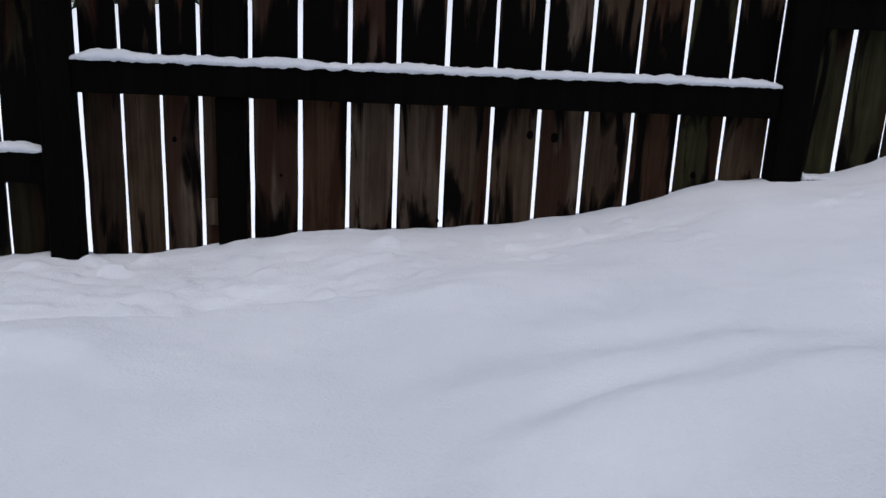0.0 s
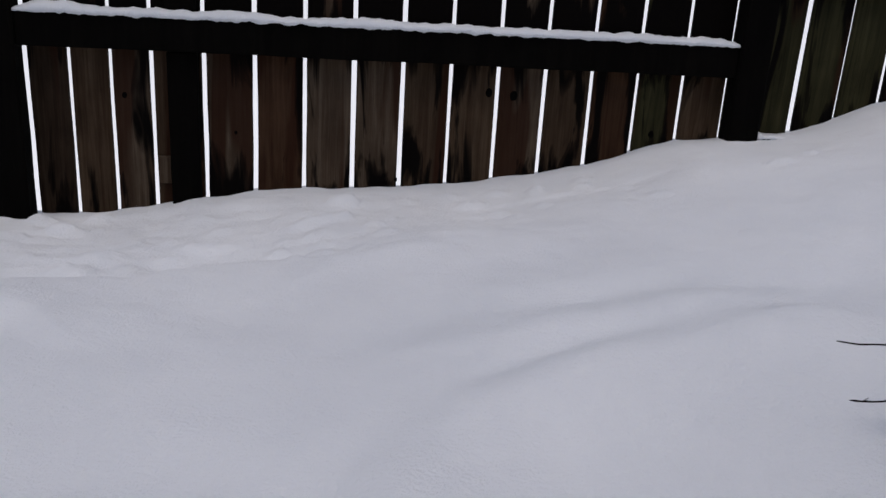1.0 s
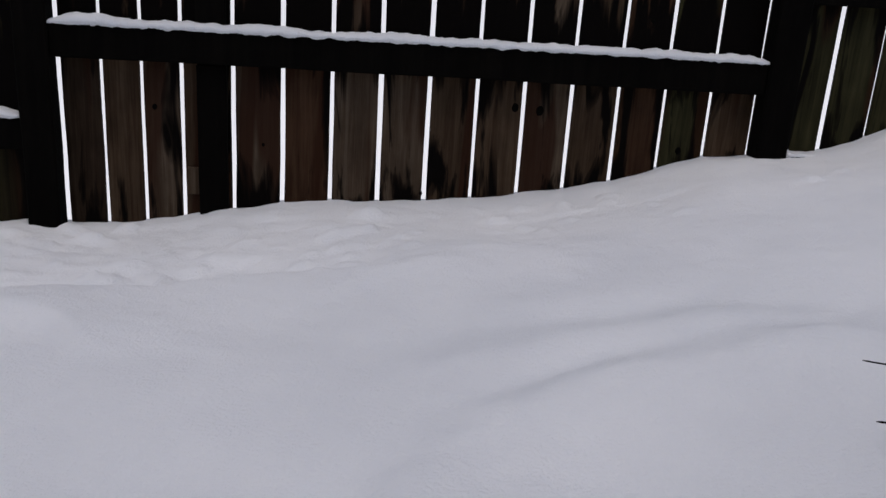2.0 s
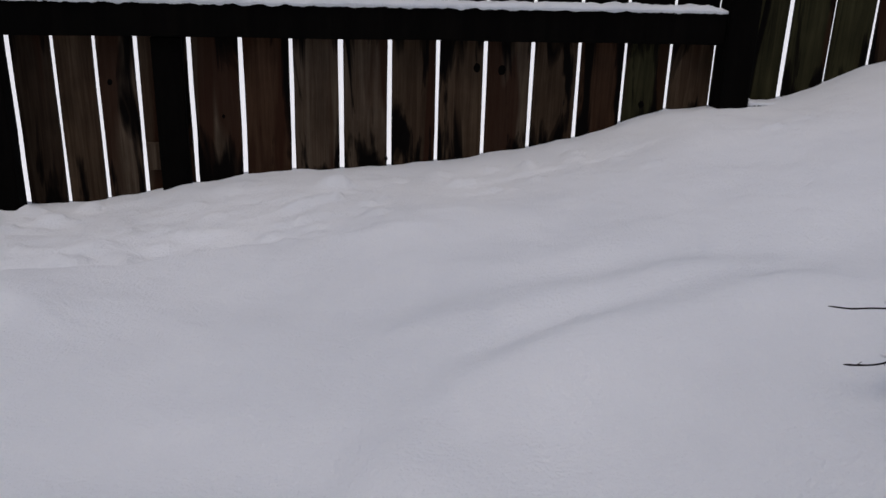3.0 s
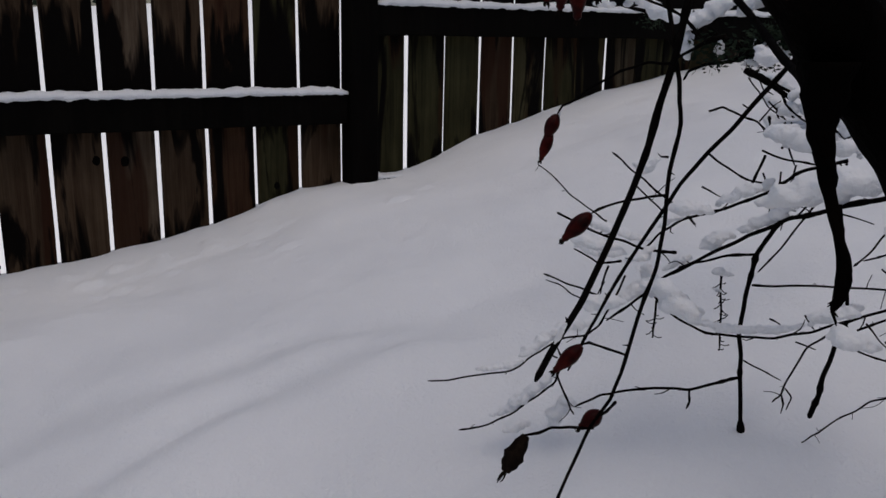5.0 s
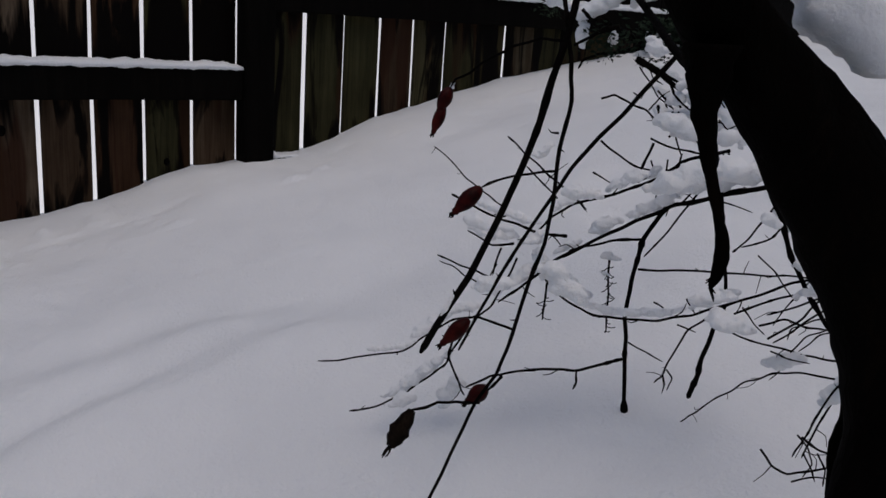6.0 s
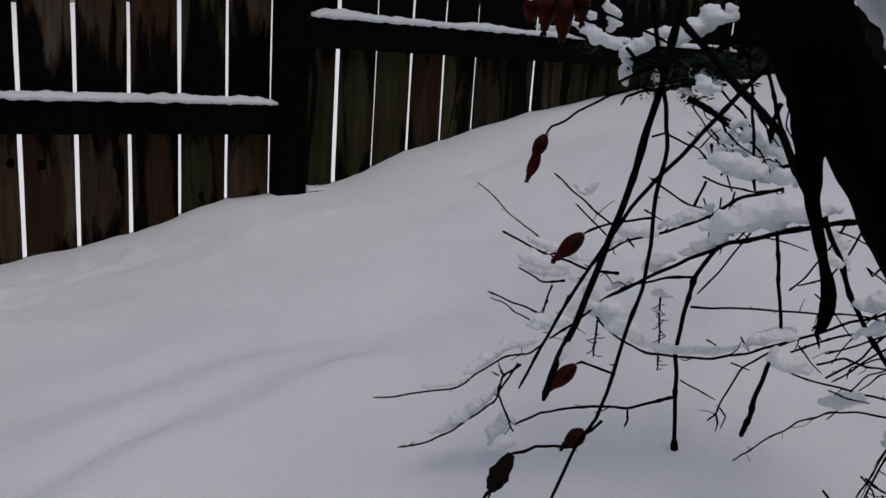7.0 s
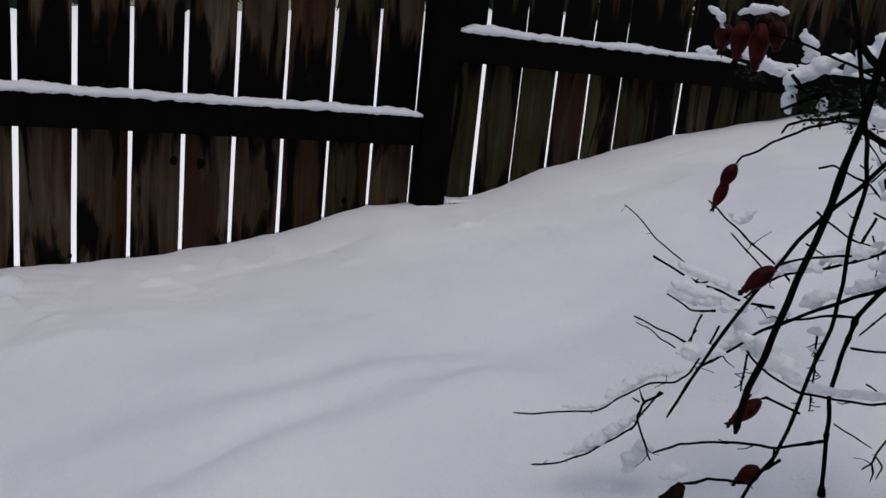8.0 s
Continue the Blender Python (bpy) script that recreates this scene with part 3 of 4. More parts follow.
stem("stalk", [(0.822, -2.392, 1.12), (0.811, -2.385, 1.12), (0.802, -2.381, 1.12), (0.795, -2.38, 1.118), (0.787, -2.377, 1.117)], 0.0008, 0.0008, bush)
stem("stalk", [(0.867, -2.381, 1.31), (0.86, -2.37, 1.31), (0.851, -2.359, 1.305), (0.844, -2.35, 1.298), (0.842, -2.345, 1.295), (0.839, -2.339, 1.289), (0.834, -2.333, 1.285), (0.833, -2.33, 1.28)], 0.0008, 0.0006, bush)
stem("thorn", [(0.852, -2.399, 1.265), (0.849, -2.397, 1.265), (0.847, -2.396, 1.267)], 0.0006, 0.0001, bush)

# rose hips
hip((0.833, -2.33, 1.28), (0.828, -2.327, 1.266), 0.0045)
hip((0.831, -2.328, 1.27), (0.826, -2.326, 1.254), 0.0038)
hip((0.817, -2.384, 1.236), (0.805, -2.378, 1.222), 0.0050)
hip((0.793, -2.413, 1.179), (0.781, -2.408, 1.166), 0.0044)
hip((0.827, -2.391, 1.128), (0.818, -2.385, 1.118), 0.0053)
hip((0.788, -2.378, 1.117), (0.775, -2.379, 1.100), 0.0056, withered=True)
hip((0.769, -2.405, 1.069), (0.757, -2.401, 1.063), 0.0048)

# clump of hips at the top of the bush
stem("stalk", [(0.89, -2.361, 1.334), (0.889, -2.336, 1.342), (0.888, -2.313, 1.349), (0.879, -2.282, 1.356)], 0.0008, 0.0007, bush)
hip((0.872, -2.277, 1.36), (0.872, -2.275, 1.337), 0.0065)
hip((0.873, -2.291, 1.359), (0.874, -2.29, 1.331), 0.0064)
hip((0.886, -2.289, 1.363), (0.889, -2.29, 1.344), 0.0065)
hip((0.872, -2.263, 1.358), (0.871, -2.262, 1.342), 0.0066)
hip((0.888, -2.278, 1.367), (0.889, -2.277, 1.35), 0.0066)
clump([(0.87, -2.275, 1.363), (0.879, -2.283, 1.366), (0.889, -2.292, 1.365)], 0.0040)
clump([(0.899, -2.3, 1.355), (0.903, -2.303, 1.345), (0.902, -2.302, 1.337)], 0.0047)
clump([(0.856, -2.264, 1.365), (0.861, -2.268, 1.361), (0.864, -2.269, 1.354)], 0.0029)

# twigs behind, at arm's length
stem("branch", [(1.416, -2.192, 1.167), (1.412, -2.172, 1.162), (1.394, -2.136, 1.148), (1.378, -2.104, 1.133), (1.36, -2.072, 1.12), (1.349, -2.051, 1.104), (1.331, -2.025, 1.084), (1.312, -2, 1.064), (1.299, -1.981, 1.047), (1.286, -1.963, 1.032), (1.27, -1.947, 1.008), (1.254, -1.931, 0.986), (1.237, -1.915, 0.966)], 0.0031, 0.0015, bush)
stem("branch", [(1.427, -2.09, 1.186), (1.401, -2.051, 1.169), (1.383, -2.027, 1.144), (1.361, -2, 1.125), (1.34, -1.975, 1.11), (1.318, -1.949, 1.097), (1.299, -1.931, 1.077), (1.284, -1.923, 1.057)], 0.0022, 0.0015, bush)
stem("branch", [(1.408, -2.285, 1.113), (1.41, -2.269, 1.096), (1.408, -2.246, 1.079), (1.401, -2.214, 1.061), (1.391, -2.183, 1.038), (1.379, -2.15, 1.017), (1.365, -2.117, 0.996), (1.349, -2.082, 0.98), (1.333, -2.044, 0.972), (1.317, -2.007, 0.967), (1.306, -1.972, 0.975), (1.3, -1.94, 0.989), (1.3, -1.915, 1.003)], 0.0016, 0.0015, bush)
stem("stalk", [(1.382, -2.046, 1.111), (1.388, -2.029, 1.092), (1.388, -2.01, 1.059), (1.393, -2, 1.024), (1.397, -1.992, 0.984), (1.401, -1.986, 0.944), (1.406, -1.99, 0.892), (1.41, -1.994, 0.843), (1.415, -1.996, 0.802)], 0.0029, 0.0029, bush, knob=True)
stem("twig", [(1.36, -2.033, 1.068), (1.34, -2.011, 1.064), (1.326, -1.997, 1.057), (1.308, -1.979, 1.05)], 0.0018, 0.0014, bush)
stem("twig", [(1.359, -2.028, 0.908), (1.351, -2.013, 0.899), (1.324, -1.983, 0.881), (1.307, -1.957, 0.876), (1.29, -1.934, 0.869), (1.27, -1.911, 0.86), (1.255, -1.893, 0.851), (1.24, -1.878, 0.837), (1.233, -1.869, 0.829)], 0.0019, 0.0016, bush)
stem("twig", [(1.322, -1.985, 0.882), (1.319, -1.99, 0.868), (1.314, -1.99, 0.859)], 0.0015, 0.0011, bush)
stem("stem", [(1.312, -2.089, 1.38), (1.329, -2.088, 1.329), (1.345, -2.09, 1.274), (1.357, -2.091, 1.23), (1.368, -2.093, 1.185)], 0.0016, 0.0017, bush)
stem("stem", [(1.38, -2.121, 1.144), (1.392, -2.122, 1.103), (1.402, -2.124, 1.061), (1.41, -2.128, 1.014)], 0.0021, 0.0022, bush)
stem("stalk", [(1.366, -2.184, 1.174), (1.375, -2.191, 1.15), (1.386, -2.207, 1.111), (1.395, -2.222, 1.077), (1.404, -2.234, 1.052), (1.415, -2.253, 1.024), (1.425, -2.271, 1.001)], 0.0030, 0.0024, bush)
stem("stalk", [(1.424, -2.119, 0.999), (1.436, -2.108, 0.984), (1.437, -2.096, 0.942), (1.436, -2.088, 0.894), (1.437, -2.078, 0.858)], 0.0026, 0.0035, bush)
stem("twig", [(1.367, -2.026, 1.027), (1.384, -2.069, 1.036), (1.404, -2.119, 1.045), (1.423, -2.173, 1.054), (1.426, -2.202, 1.062), (1.429, -2.237, 1.064)], 0.0015, 0.0010, bush)
stem("twig", [(1.408, -2.132, 1.001), (1.404, -2.114, 0.987), (1.394, -2.094, 0.965), (1.386, -2.084, 0.932), (1.379, -2.077, 0.9), (1.378, -2.067, 0.887)], 0.0014, 0.0011, bush)
stem("twig", [(1.387, -2.072, 0.897), (1.386, -2.077, 0.887), (1.381, -2.079, 0.876)], 0.0011, 0.0008, bush)
stem("twig", [(1.391, -2.073, 0.905), (1.393, -2.082, 0.896), (1.386, -2.082, 0.881)], 0.0011, 0.0008, bush)
stem("twig", [(1.367, -2.026, 0.929), (1.379, -2.046, 0.921), (1.39, -2.066, 0.913)], 0.0011, 0.0008, bush)
stem("twig", [(1.298, -1.965, 1.061), (1.276, -1.931, 1.06), (1.264, -1.906, 1.066), (1.245, -1.876, 1.072), (1.232, -1.851, 1.081), (1.217, -1.826, 1.091)], 0.0018, 0.0015, bush)
stem("twig", [(1.461, -1.638, 1.018), (1.463, -1.625, 1.019), (1.452, -1.598, 1.034), (1.437, -1.568, 1.052), (1.421, -1.536, 1.081), (1.408, -1.51, 1.097)], 0.0014, 0.0010, bush)
stem("twig", [(1.422, -1.871, 1.065), (1.42, -1.845, 1.08), (1.404, -1.805, 1.104), (1.389, -1.768, 1.129), (1.379, -1.737, 1.15)], 0.0016, 0.0013, bush)
stem("twig", [(1.361, -1.875, 1.086), (1.349, -1.858, 1.103), (1.338, -1.844, 1.118), (1.333, -1.837, 1.125)], 0.0012, 0.0012, bush)
stem("twig", [(1.248, -1.914, 0.99), (1.234, -1.89, 0.995), (1.214, -1.861, 1.003), (1.195, -1.833, 1.012)], 0.0015, 0.0011, bush)
stem("twig", [(1.228, -1.884, 0.984), (1.216, -1.867, 0.991), (1.207, -1.851, 1.001), (1.196, -1.837, 1.005)], 0.0011, 0.0007, bush)
stem("twig", [(1.25, -1.929, 1.028), (1.228, -1.932, 0.994), (1.209, -1.935, 0.971), (1.19, -1.933, 0.96), (1.162, -1.921, 0.956), (1.134, -1.916, 0.942), (1.108, -1.913, 0.927), (1.089, -1.911, 0.922), (1.056, -1.898, 0.919), (1.023, -1.888, 0.915), (0.998, -1.881, 0.916)], 0.0014, 0.0010, bush)
stem("twig", [(1.227, -1.871, 0.919), (1.216, -1.863, 0.893), (1.211, -1.856, 0.877), (1.209, -1.851, 0.861), (1.193, -1.837, 0.84), (1.165, -1.82, 0.813), (1.137, -1.8, 0.793), (1.106, -1.775, 0.781)], 0.0015, 0.0012, bush)
stem("twig", [(1.229, -1.874, 0.918), (1.213, -1.859, 0.899), (1.209, -1.856, 0.876), (1.216, -1.864, 0.851), (1.223, -1.871, 0.829), (1.23, -1.871, 0.819)], 0.0019, 0.0012, bush)
stem("twig", [(1.216, -1.859, 0.897), (1.213, -1.852, 0.906), (1.212, -1.847, 0.915)], 0.0015, 0.0008, bush)
stem("twig", [(1.21, -1.854, 0.898), (1.203, -1.846, 0.902)], 0.0012, 0.0008, bush)
stem("twig", [(1.262, -1.907, 1.04), (1.244, -1.884, 1.034), (1.238, -1.867, 1.04), (1.23, -1.849, 1.046)], 0.0015, 0.0011, bush)
stem("twig", [(1.249, -1.898, 1.033), (1.245, -1.894, 1.011), (1.244, -1.891, 0.991), (1.239, -1.885, 0.972)], 0.0015, 0.0007, bush)
stem("twig", [(1.242, -1.9, 1.013), (1.237, -1.891, 0.988), (1.237, -1.882, 0.976)], 0.0011, 0.0007, bush)
stem("twig", [(1.27, -1.877, 1.069), (1.255, -1.866, 1.064), (1.249, -1.864, 1.053)], 0.0011, 0.0007, bush)
stem("twig", [(1.374, -2.018, 1.185), (1.368, -2.014, 1.164), (1.36, -2.01, 1.142)], 0.0018, 0.0014, bush)
stem("twig", [(1.369, -1.927, 1.228), (1.38, -1.939, 1.234), (1.39, -1.951, 1.228), (1.406, -1.971, 1.219), (1.415, -1.985, 1.204), (1.428, -2.002, 1.194), (1.433, -2.014, 1.168)], 0.0015, 0.0011, bush)
stem("twig", [(1.408, -1.974, 1.219), (1.417, -1.982, 1.236), (1.424, -1.99, 1.245)], 0.0011, 0.0008, bush)
stem("twig", [(1.347, -1.956, 1.179), (1.361, -1.975, 1.164), (1.374, -1.993, 1.152), (1.387, -2.01, 1.149)], 0.0015, 0.0011, bush)
stem("twig", [(1.339, -1.956, 1.139), (1.351, -1.971, 1.13), (1.36, -1.983, 1.123)], 0.0011, 0.0007, bush)
stem("twig", [(1.372, -2.014, 1.19), (1.384, -2.041, 1.182), (1.398, -2.072, 1.18), (1.411, -2.101, 1.186)], 0.0014, 0.0011, bush)
stem("twig", [(1.399, -1.957, 1.279), (1.405, -1.98, 1.271), (1.411, -2.005, 1.26), (1.42, -2.035, 1.243)], 0.0023, 0.0015, bush)
stem("twig", [(1.401, -2.009, 1.256), (1.406, -2.017, 1.237), (1.415, -2.032, 1.215), (1.418, -2.037, 1.205)], 0.0015, 0.0011, bush)
stem("twig", [(1.401, -2.017, 1.191), (1.409, -2.025, 1.208), (1.416, -2.033, 1.218)], 0.0015, 0.0011, bush)
stem("twig", [(1.398, -2.006, 1.239), (1.4, -2.012, 1.222), (1.405, -2.019, 1.213)], 0.0011, 0.0007, bush)
stem("twig", [(1.382, -2.046, 1.3), (1.389, -2.069, 1.267), (1.398, -2.097, 1.234), (1.394, -2.106, 1.219)], 0.0014, 0.0007, bush)
stem("twig", [(1.38, -2.095, 1.326), (1.388, -2.107, 1.29), (1.387, -2.107, 1.261), (1.393, -2.12, 1.238)], 0.0014, 0.0007, bush)
stem("twig", [(1.411, -2.101, 1.185), (1.4, -2.084, 1.155), (1.389, -2.071, 1.118), (1.374, -2.056, 1.08), (1.358, -2.04, 1.048)], 0.0014, 0.0011, bush)
stem("twig", [(1.403, -2.093, 1.174), (1.392, -2.084, 1.145), (1.377, -2.071, 1.122), (1.367, -2.06, 1.113)], 0.0014, 0.0011, bush)
stem("twig", [(1.369, -2.047, 1.17), (1.366, -2.051, 1.139), (1.368, -2.06, 1.117), (1.364, -2.06, 1.103)], 0.0011, 0.0007, bush)
stem("twig", [(1.378, -2.104, 1.133), (1.392, -2.126, 1.131), (1.405, -2.148, 1.125)], 0.0010, 0.0007, bush)
stem("twig", [(1.404, -2.189, 1.17), (1.395, -2.175, 1.129), (1.388, -2.161, 1.1), (1.381, -2.147, 1.08)], 0.0014, 0.0010, bush)
stem("twig", [(1.412, -2.205, 1.167), (1.407, -2.195, 1.133), (1.4, -2.181, 1.104), (1.387, -2.153, 1.087)], 0.0014, 0.0010, bush)
stem("twig", [(1.418, -2.23, 1.128), (1.411, -2.223, 1.114), (1.409, -2.216, 1.122)], 0.0014, 0.0010, bush)
stem("twig", [(1.396, -2.18, 1.156), (1.403, -2.2, 1.152), (1.408, -2.219, 1.145), (1.416, -2.251, 1.121)], 0.0010, 0.0007, bush)

# twigs low by the trunk
stem("twig", [(1.436, -2.3, 0.994), (1.427, -2.256, 0.981), (1.425, -2.224, 0.976), (1.423, -2.19, 0.974), (1.417, -2.152, 0.973), (1.414, -2.117, 0.977)], 0.0014, 0.0011, bush)
stem("twig", [(1.456, -2.296, 0.961), (1.46, -2.257, 0.951), (1.458, -2.211, 0.942), (1.459, -2.176, 0.927), (1.456, -2.143, 0.903), (1.449, -2.113, 0.871), (1.445, -2.088, 0.84), (1.449, -2.069, 0.82), (1.434, -2.033, 0.786)], 0.0014, 0.0008, bush)
stem("twig", [(1.442, -2.217, 0.96), (1.431, -2.204, 0.95), (1.42, -2.196, 0.934)], 0.0011, 0.0007, bush)
stem("twig", [(1.384, -2.303, 1.005), (1.386, -2.299, 0.977), (1.381, -2.29, 0.942), (1.379, -2.282, 0.912), (1.377, -2.276, 0.884)], 0.0013, 0.0010, bush)
stem("twig", [(1.318, -2.262, 0.903), (1.319, -2.277, 0.891), (1.325, -2.292, 0.887), (1.336, -2.308, 0.895), (1.352, -2.327, 0.907), (1.369, -2.35, 0.922)], 0.0013, 0.0010, bush)
stem("twig", [(1.343, -2.29, 0.924), (1.348, -2.309, 0.916), (1.356, -2.329, 0.913)], 0.0013, 0.0010, bush)
stem("twig", [(1.355, -2.289, 0.901), (1.355, -2.301, 0.888), (1.353, -2.308, 0.878)], 0.0010, 0.0007, bush)
stem("twig", [(1.419, -2.277, 1.081), (1.414, -2.256, 1.046), (1.408, -2.232, 1.019), (1.398, -2.206, 0.988)], 0.0013, 0.0010, bush)
stem("twig", [(1.413, -2.274, 1.065), (1.409, -2.25, 1.055), (1.402, -2.225, 1.037), (1.392, -2.196, 1.019)], 0.0013, 0.0010, bush)
stem("twig", [(1.414, -2.256, 1.104), (1.41, -2.233, 1.072), (1.406, -2.215, 1.04), (1.402, -2.2, 1.006)], 0.0010, 0.0007, bush)
stem("twig", [(1.405, -2.274, 1.041), (1.4, -2.248, 1.029), (1.395, -2.227, 1.013), (1.399, -2.222, 0.997)], 0.0010, 0.0007, bush)
stem("twig", [(1.406, -2.282, 1.031), (1.4, -2.257, 1.015), (1.394, -2.24, 0.991)], 0.0010, 0.0007, bush)
stem("twig", [(1.381, -2.046, 0.988), (1.388, -2.059, 0.982)], 0.0011, 0.0007, bush)
stem("twig", [(1.383, -2.093, 1.007), (1.387, -2.106, 0.991)], 0.0011, 0.0007, bush)
stem("twig", [(1.387, -2.082, 0.969), (1.399, -2.102, 0.964)], 0.0011, 0.0007, bush)
stem("twig", [(1.216, -2.385, 1.079), (1.207, -2.388, 1.051), (1.201, -2.397, 1.026), (1.2, -2.407, 1.016)], 0.0010, 0.0005, bush)
stem("twig", [(1.397, -2.152, 1.005), (1.4, -2.177, 1.023), (1.411, -2.215, 1.046), (1.422, -2.257, 1.065), (1.422, -2.289, 1.072)], 0.0014, 0.0010, bush)
stem("twig", [(1.394, -2.188, 1.003), (1.401, -2.213, 1.018), (1.403, -2.239, 1.017), (1.405, -2.263, 1.022), (1.414, -2.296, 1.035)], 0.0014, 0.0010, bush)
stem("twig", [(1.396, -2.2, 0.991), (1.402, -2.232, 1.024), (1.403, -2.256, 1.061), (1.401, -2.286, 1.083)], 0.0014, 0.0010, bush)
stem("twig", [(1.398, -2.229, 0.985), (1.402, -2.242, 1.008), (1.406, -2.263, 1.023)], 0.0010, 0.0007, bush)
stem("twig", [(1.351, -2.338, 1.031), (1.348, -2.322, 1.01), (1.344, -2.312, 0.983), (1.336, -2.303, 0.948), (1.332, -2.296, 0.921), (1.332, -2.29, 0.904)], 0.0012, 0.0010, bush)
stem("twig", [(1.412, -2.197, 0.972), (1.407, -2.221, 0.973), (1.406, -2.249, 0.978)], 0.0011, 0.0007, bush)
stem("twig", [(1.341, -2.286, 0.925), (1.343, -2.299, 0.915), (1.34, -2.308, 0.902), (1.332, -2.305, 0.888)], 0.0010, 0.0007, bush)
stem("twig", [(1.325, -2.298, 0.881), (1.338, -2.314, 0.891), (1.35, -2.336, 0.897)], 0.0010, 0.0007, bush)
stem("twig", [(1.346, -2.308, 0.913), (1.345, -2.32, 0.9), (1.339, -2.324, 0.885)], 0.0010, 0.0007, bush)
stem("twig", [(1.396, -2.17, 1.081), (1.404, -2.19, 1.066), (1.409, -2.213, 1.042)], 0.0010, 0.0007, bush)
stem("twig", [(1.409, -2.216, 1.122), (1.412, -2.237, 1.111), (1.413, -2.263, 1.087)], 0.0010, 0.0007, bush)
stem("twig", [(1.403, -2.157, 1.014), (1.407, -2.173, 0.998), (1.412, -2.186, 0.988)], 0.0011, 0.0007, bush)
stem("twig", [(1.372, -2.019, 1.164), (1.376, -2.03, 1.138), (1.372, -2.034, 1.111)], 0.0011, 0.0007, bush)
stem("twig", [(1.395, -2.046, 1.176), (1.389, -2.045, 1.148), (1.391, -2.055, 1.125)], 0.0011, 0.0007, bush)
stem("twig", [(1.462, -1.954, 1.291), (1.458, -1.994, 1.266), (1.45, -2.031, 1.235), (1.44, -2.069, 1.206)], 0.0016, 0.0011, bush)
stem("twig", [(1.424, -2.008, 1.232), (1.431, -2.03, 1.225), (1.438, -2.054, 1.207), (1.44, -2.071, 1.193)], 0.0011, 0.0007, bush)

# bristly seed stalks
stem("seed_stalk", [(1.368, -1.976, 1.033), (1.36, -1.989, 0.983), (1.351, -2.001, 0.938)], 0.0015, 0.0011, bush, bristles=True)
stem("seed_stalk", [(1.307, -1.928, 0.987), (1.301, -1.934, 0.962), (1.296, -1.939, 0.941)], 0.0015, 0.0011, bush, bristles=True)

# snow caught on the twigs
clump([(1.209, -1.92, 0.962), (1.173, -1.906, 0.957), (1.144, -1.902, 0.943), (1.116, -1.901, 0.928)], 0.0100)
clump([(1.113, -1.911, 0.93), (1.089, -1.91, 0.926), (1.055, -1.9, 0.924)], 0.0055)
clump([(1.217, -1.846, 0.869), (1.197, -1.83, 0.844), (1.17, -1.812, 0.816), (1.15, -1.795, 0.797)], 0.0095)
clump([(1.231, -1.868, 0.826), (1.227, -1.855, 0.827), (1.217, -1.85, 0.805), (1.21, -1.845, 0.789)], 0.0119)
clump([(1.242, -1.889, 1.04), (1.236, -1.868, 1.046), (1.233, -1.852, 1.049)], 0.0067)
clump([(1.264, -1.907, 1.046), (1.254, -1.899, 1.043), (1.243, -1.89, 1.041)], 0.0088)
clump([(1.278, -1.928, 1.065), (1.265, -1.904, 1.072), (1.245, -1.875, 1.078), (1.236, -1.857, 1.084)], 0.0088)
clump([(1.301, -1.912, 1.015), (1.31, -1.929, 0.994), (1.323, -1.95, 0.977), (1.337, -1.972, 0.964)], 0.0166)
clump([(1.326, -1.974, 0.968), (1.335, -1.996, 0.966), (1.352, -2.028, 0.968), (1.373, -2.064, 0.976), (1.387, -2.09, 0.987)], 0.0074)
clump([(1.385, -2.101, 0.994), (1.402, -2.12, 1.007), (1.416, -2.135, 1.018)], 0.0108)
clump([(1.416, -2.171, 1.171), (1.398, -2.132, 1.157), (1.382, -2.1, 1.142), (1.367, -2.071, 1.13)], 0.0146)
clump([(1.365, -2.071, 1.126), (1.35, -2.048, 1.109), (1.335, -2.027, 1.093)], 0.0085)
clump([(1.34, -2.004, 1.082), (1.33, -1.995, 1.074), (1.319, -1.986, 1.065)], 0.0115)
clump([(1.31, -1.98, 1.054), (1.3, -1.966, 1.043), (1.292, -1.954, 1.034)], 0.0072)
clump([(1.38, -2.033, 1.152), (1.361, -1.999, 1.131), (1.349, -1.973, 1.116)], 0.0080)
clump([(1.343, -1.967, 1.112), (1.32, -1.946, 1.1), (1.299, -1.93, 1.081)], 0.0059)
clump([(1.282, -1.937, 1.013), (1.259, -1.924, 0.992), (1.236, -1.911, 0.973)], 0.0118)
clump([(1.285, -1.938, 1.057), (1.273, -1.93, 1.047), (1.26, -1.921, 1.038)], 0.0095)
clump([(1.426, -2.084, 1.199), (1.417, -2.056, 1.189), (1.407, -2.025, 1.191)], 0.0131)
clump([(1.436, -2.061, 1.219), (1.426, -2.046, 1.227), (1.416, -2.034, 1.211)], 0.0110)
clump([(1.42, -1.969, 1.241), (1.43, -1.991, 1.23), (1.436, -2.009, 1.215)], 0.0098)
clump([(1.411, -2.095, 1.217), (1.416, -2.105, 1.204), (1.418, -2.111, 1.19)], 0.0071)
clump([(1.451, -2.062, 1.24), (1.441, -2.05, 1.214), (1.429, -2.037, 1.198)], 0.0163)
clump([(1.354, -2.32, 0.999), (1.353, -2.311, 0.978), (1.353, -2.303, 0.957)], 0.0096)
clump([(1.441, -1.928, 1.296), (1.448, -1.937, 1.286), (1.458, -1.949, 1.285)], 0.0118)
clump([(1.424, -1.956, 1.269), (1.432, -1.974, 1.264), (1.437, -1.989, 1.255)], 0.0084)
clump([(0.789, -2.377, 1.121), (0.784, -2.376, 1.122), (0.777, -2.376, 1.118)], 0.0048)
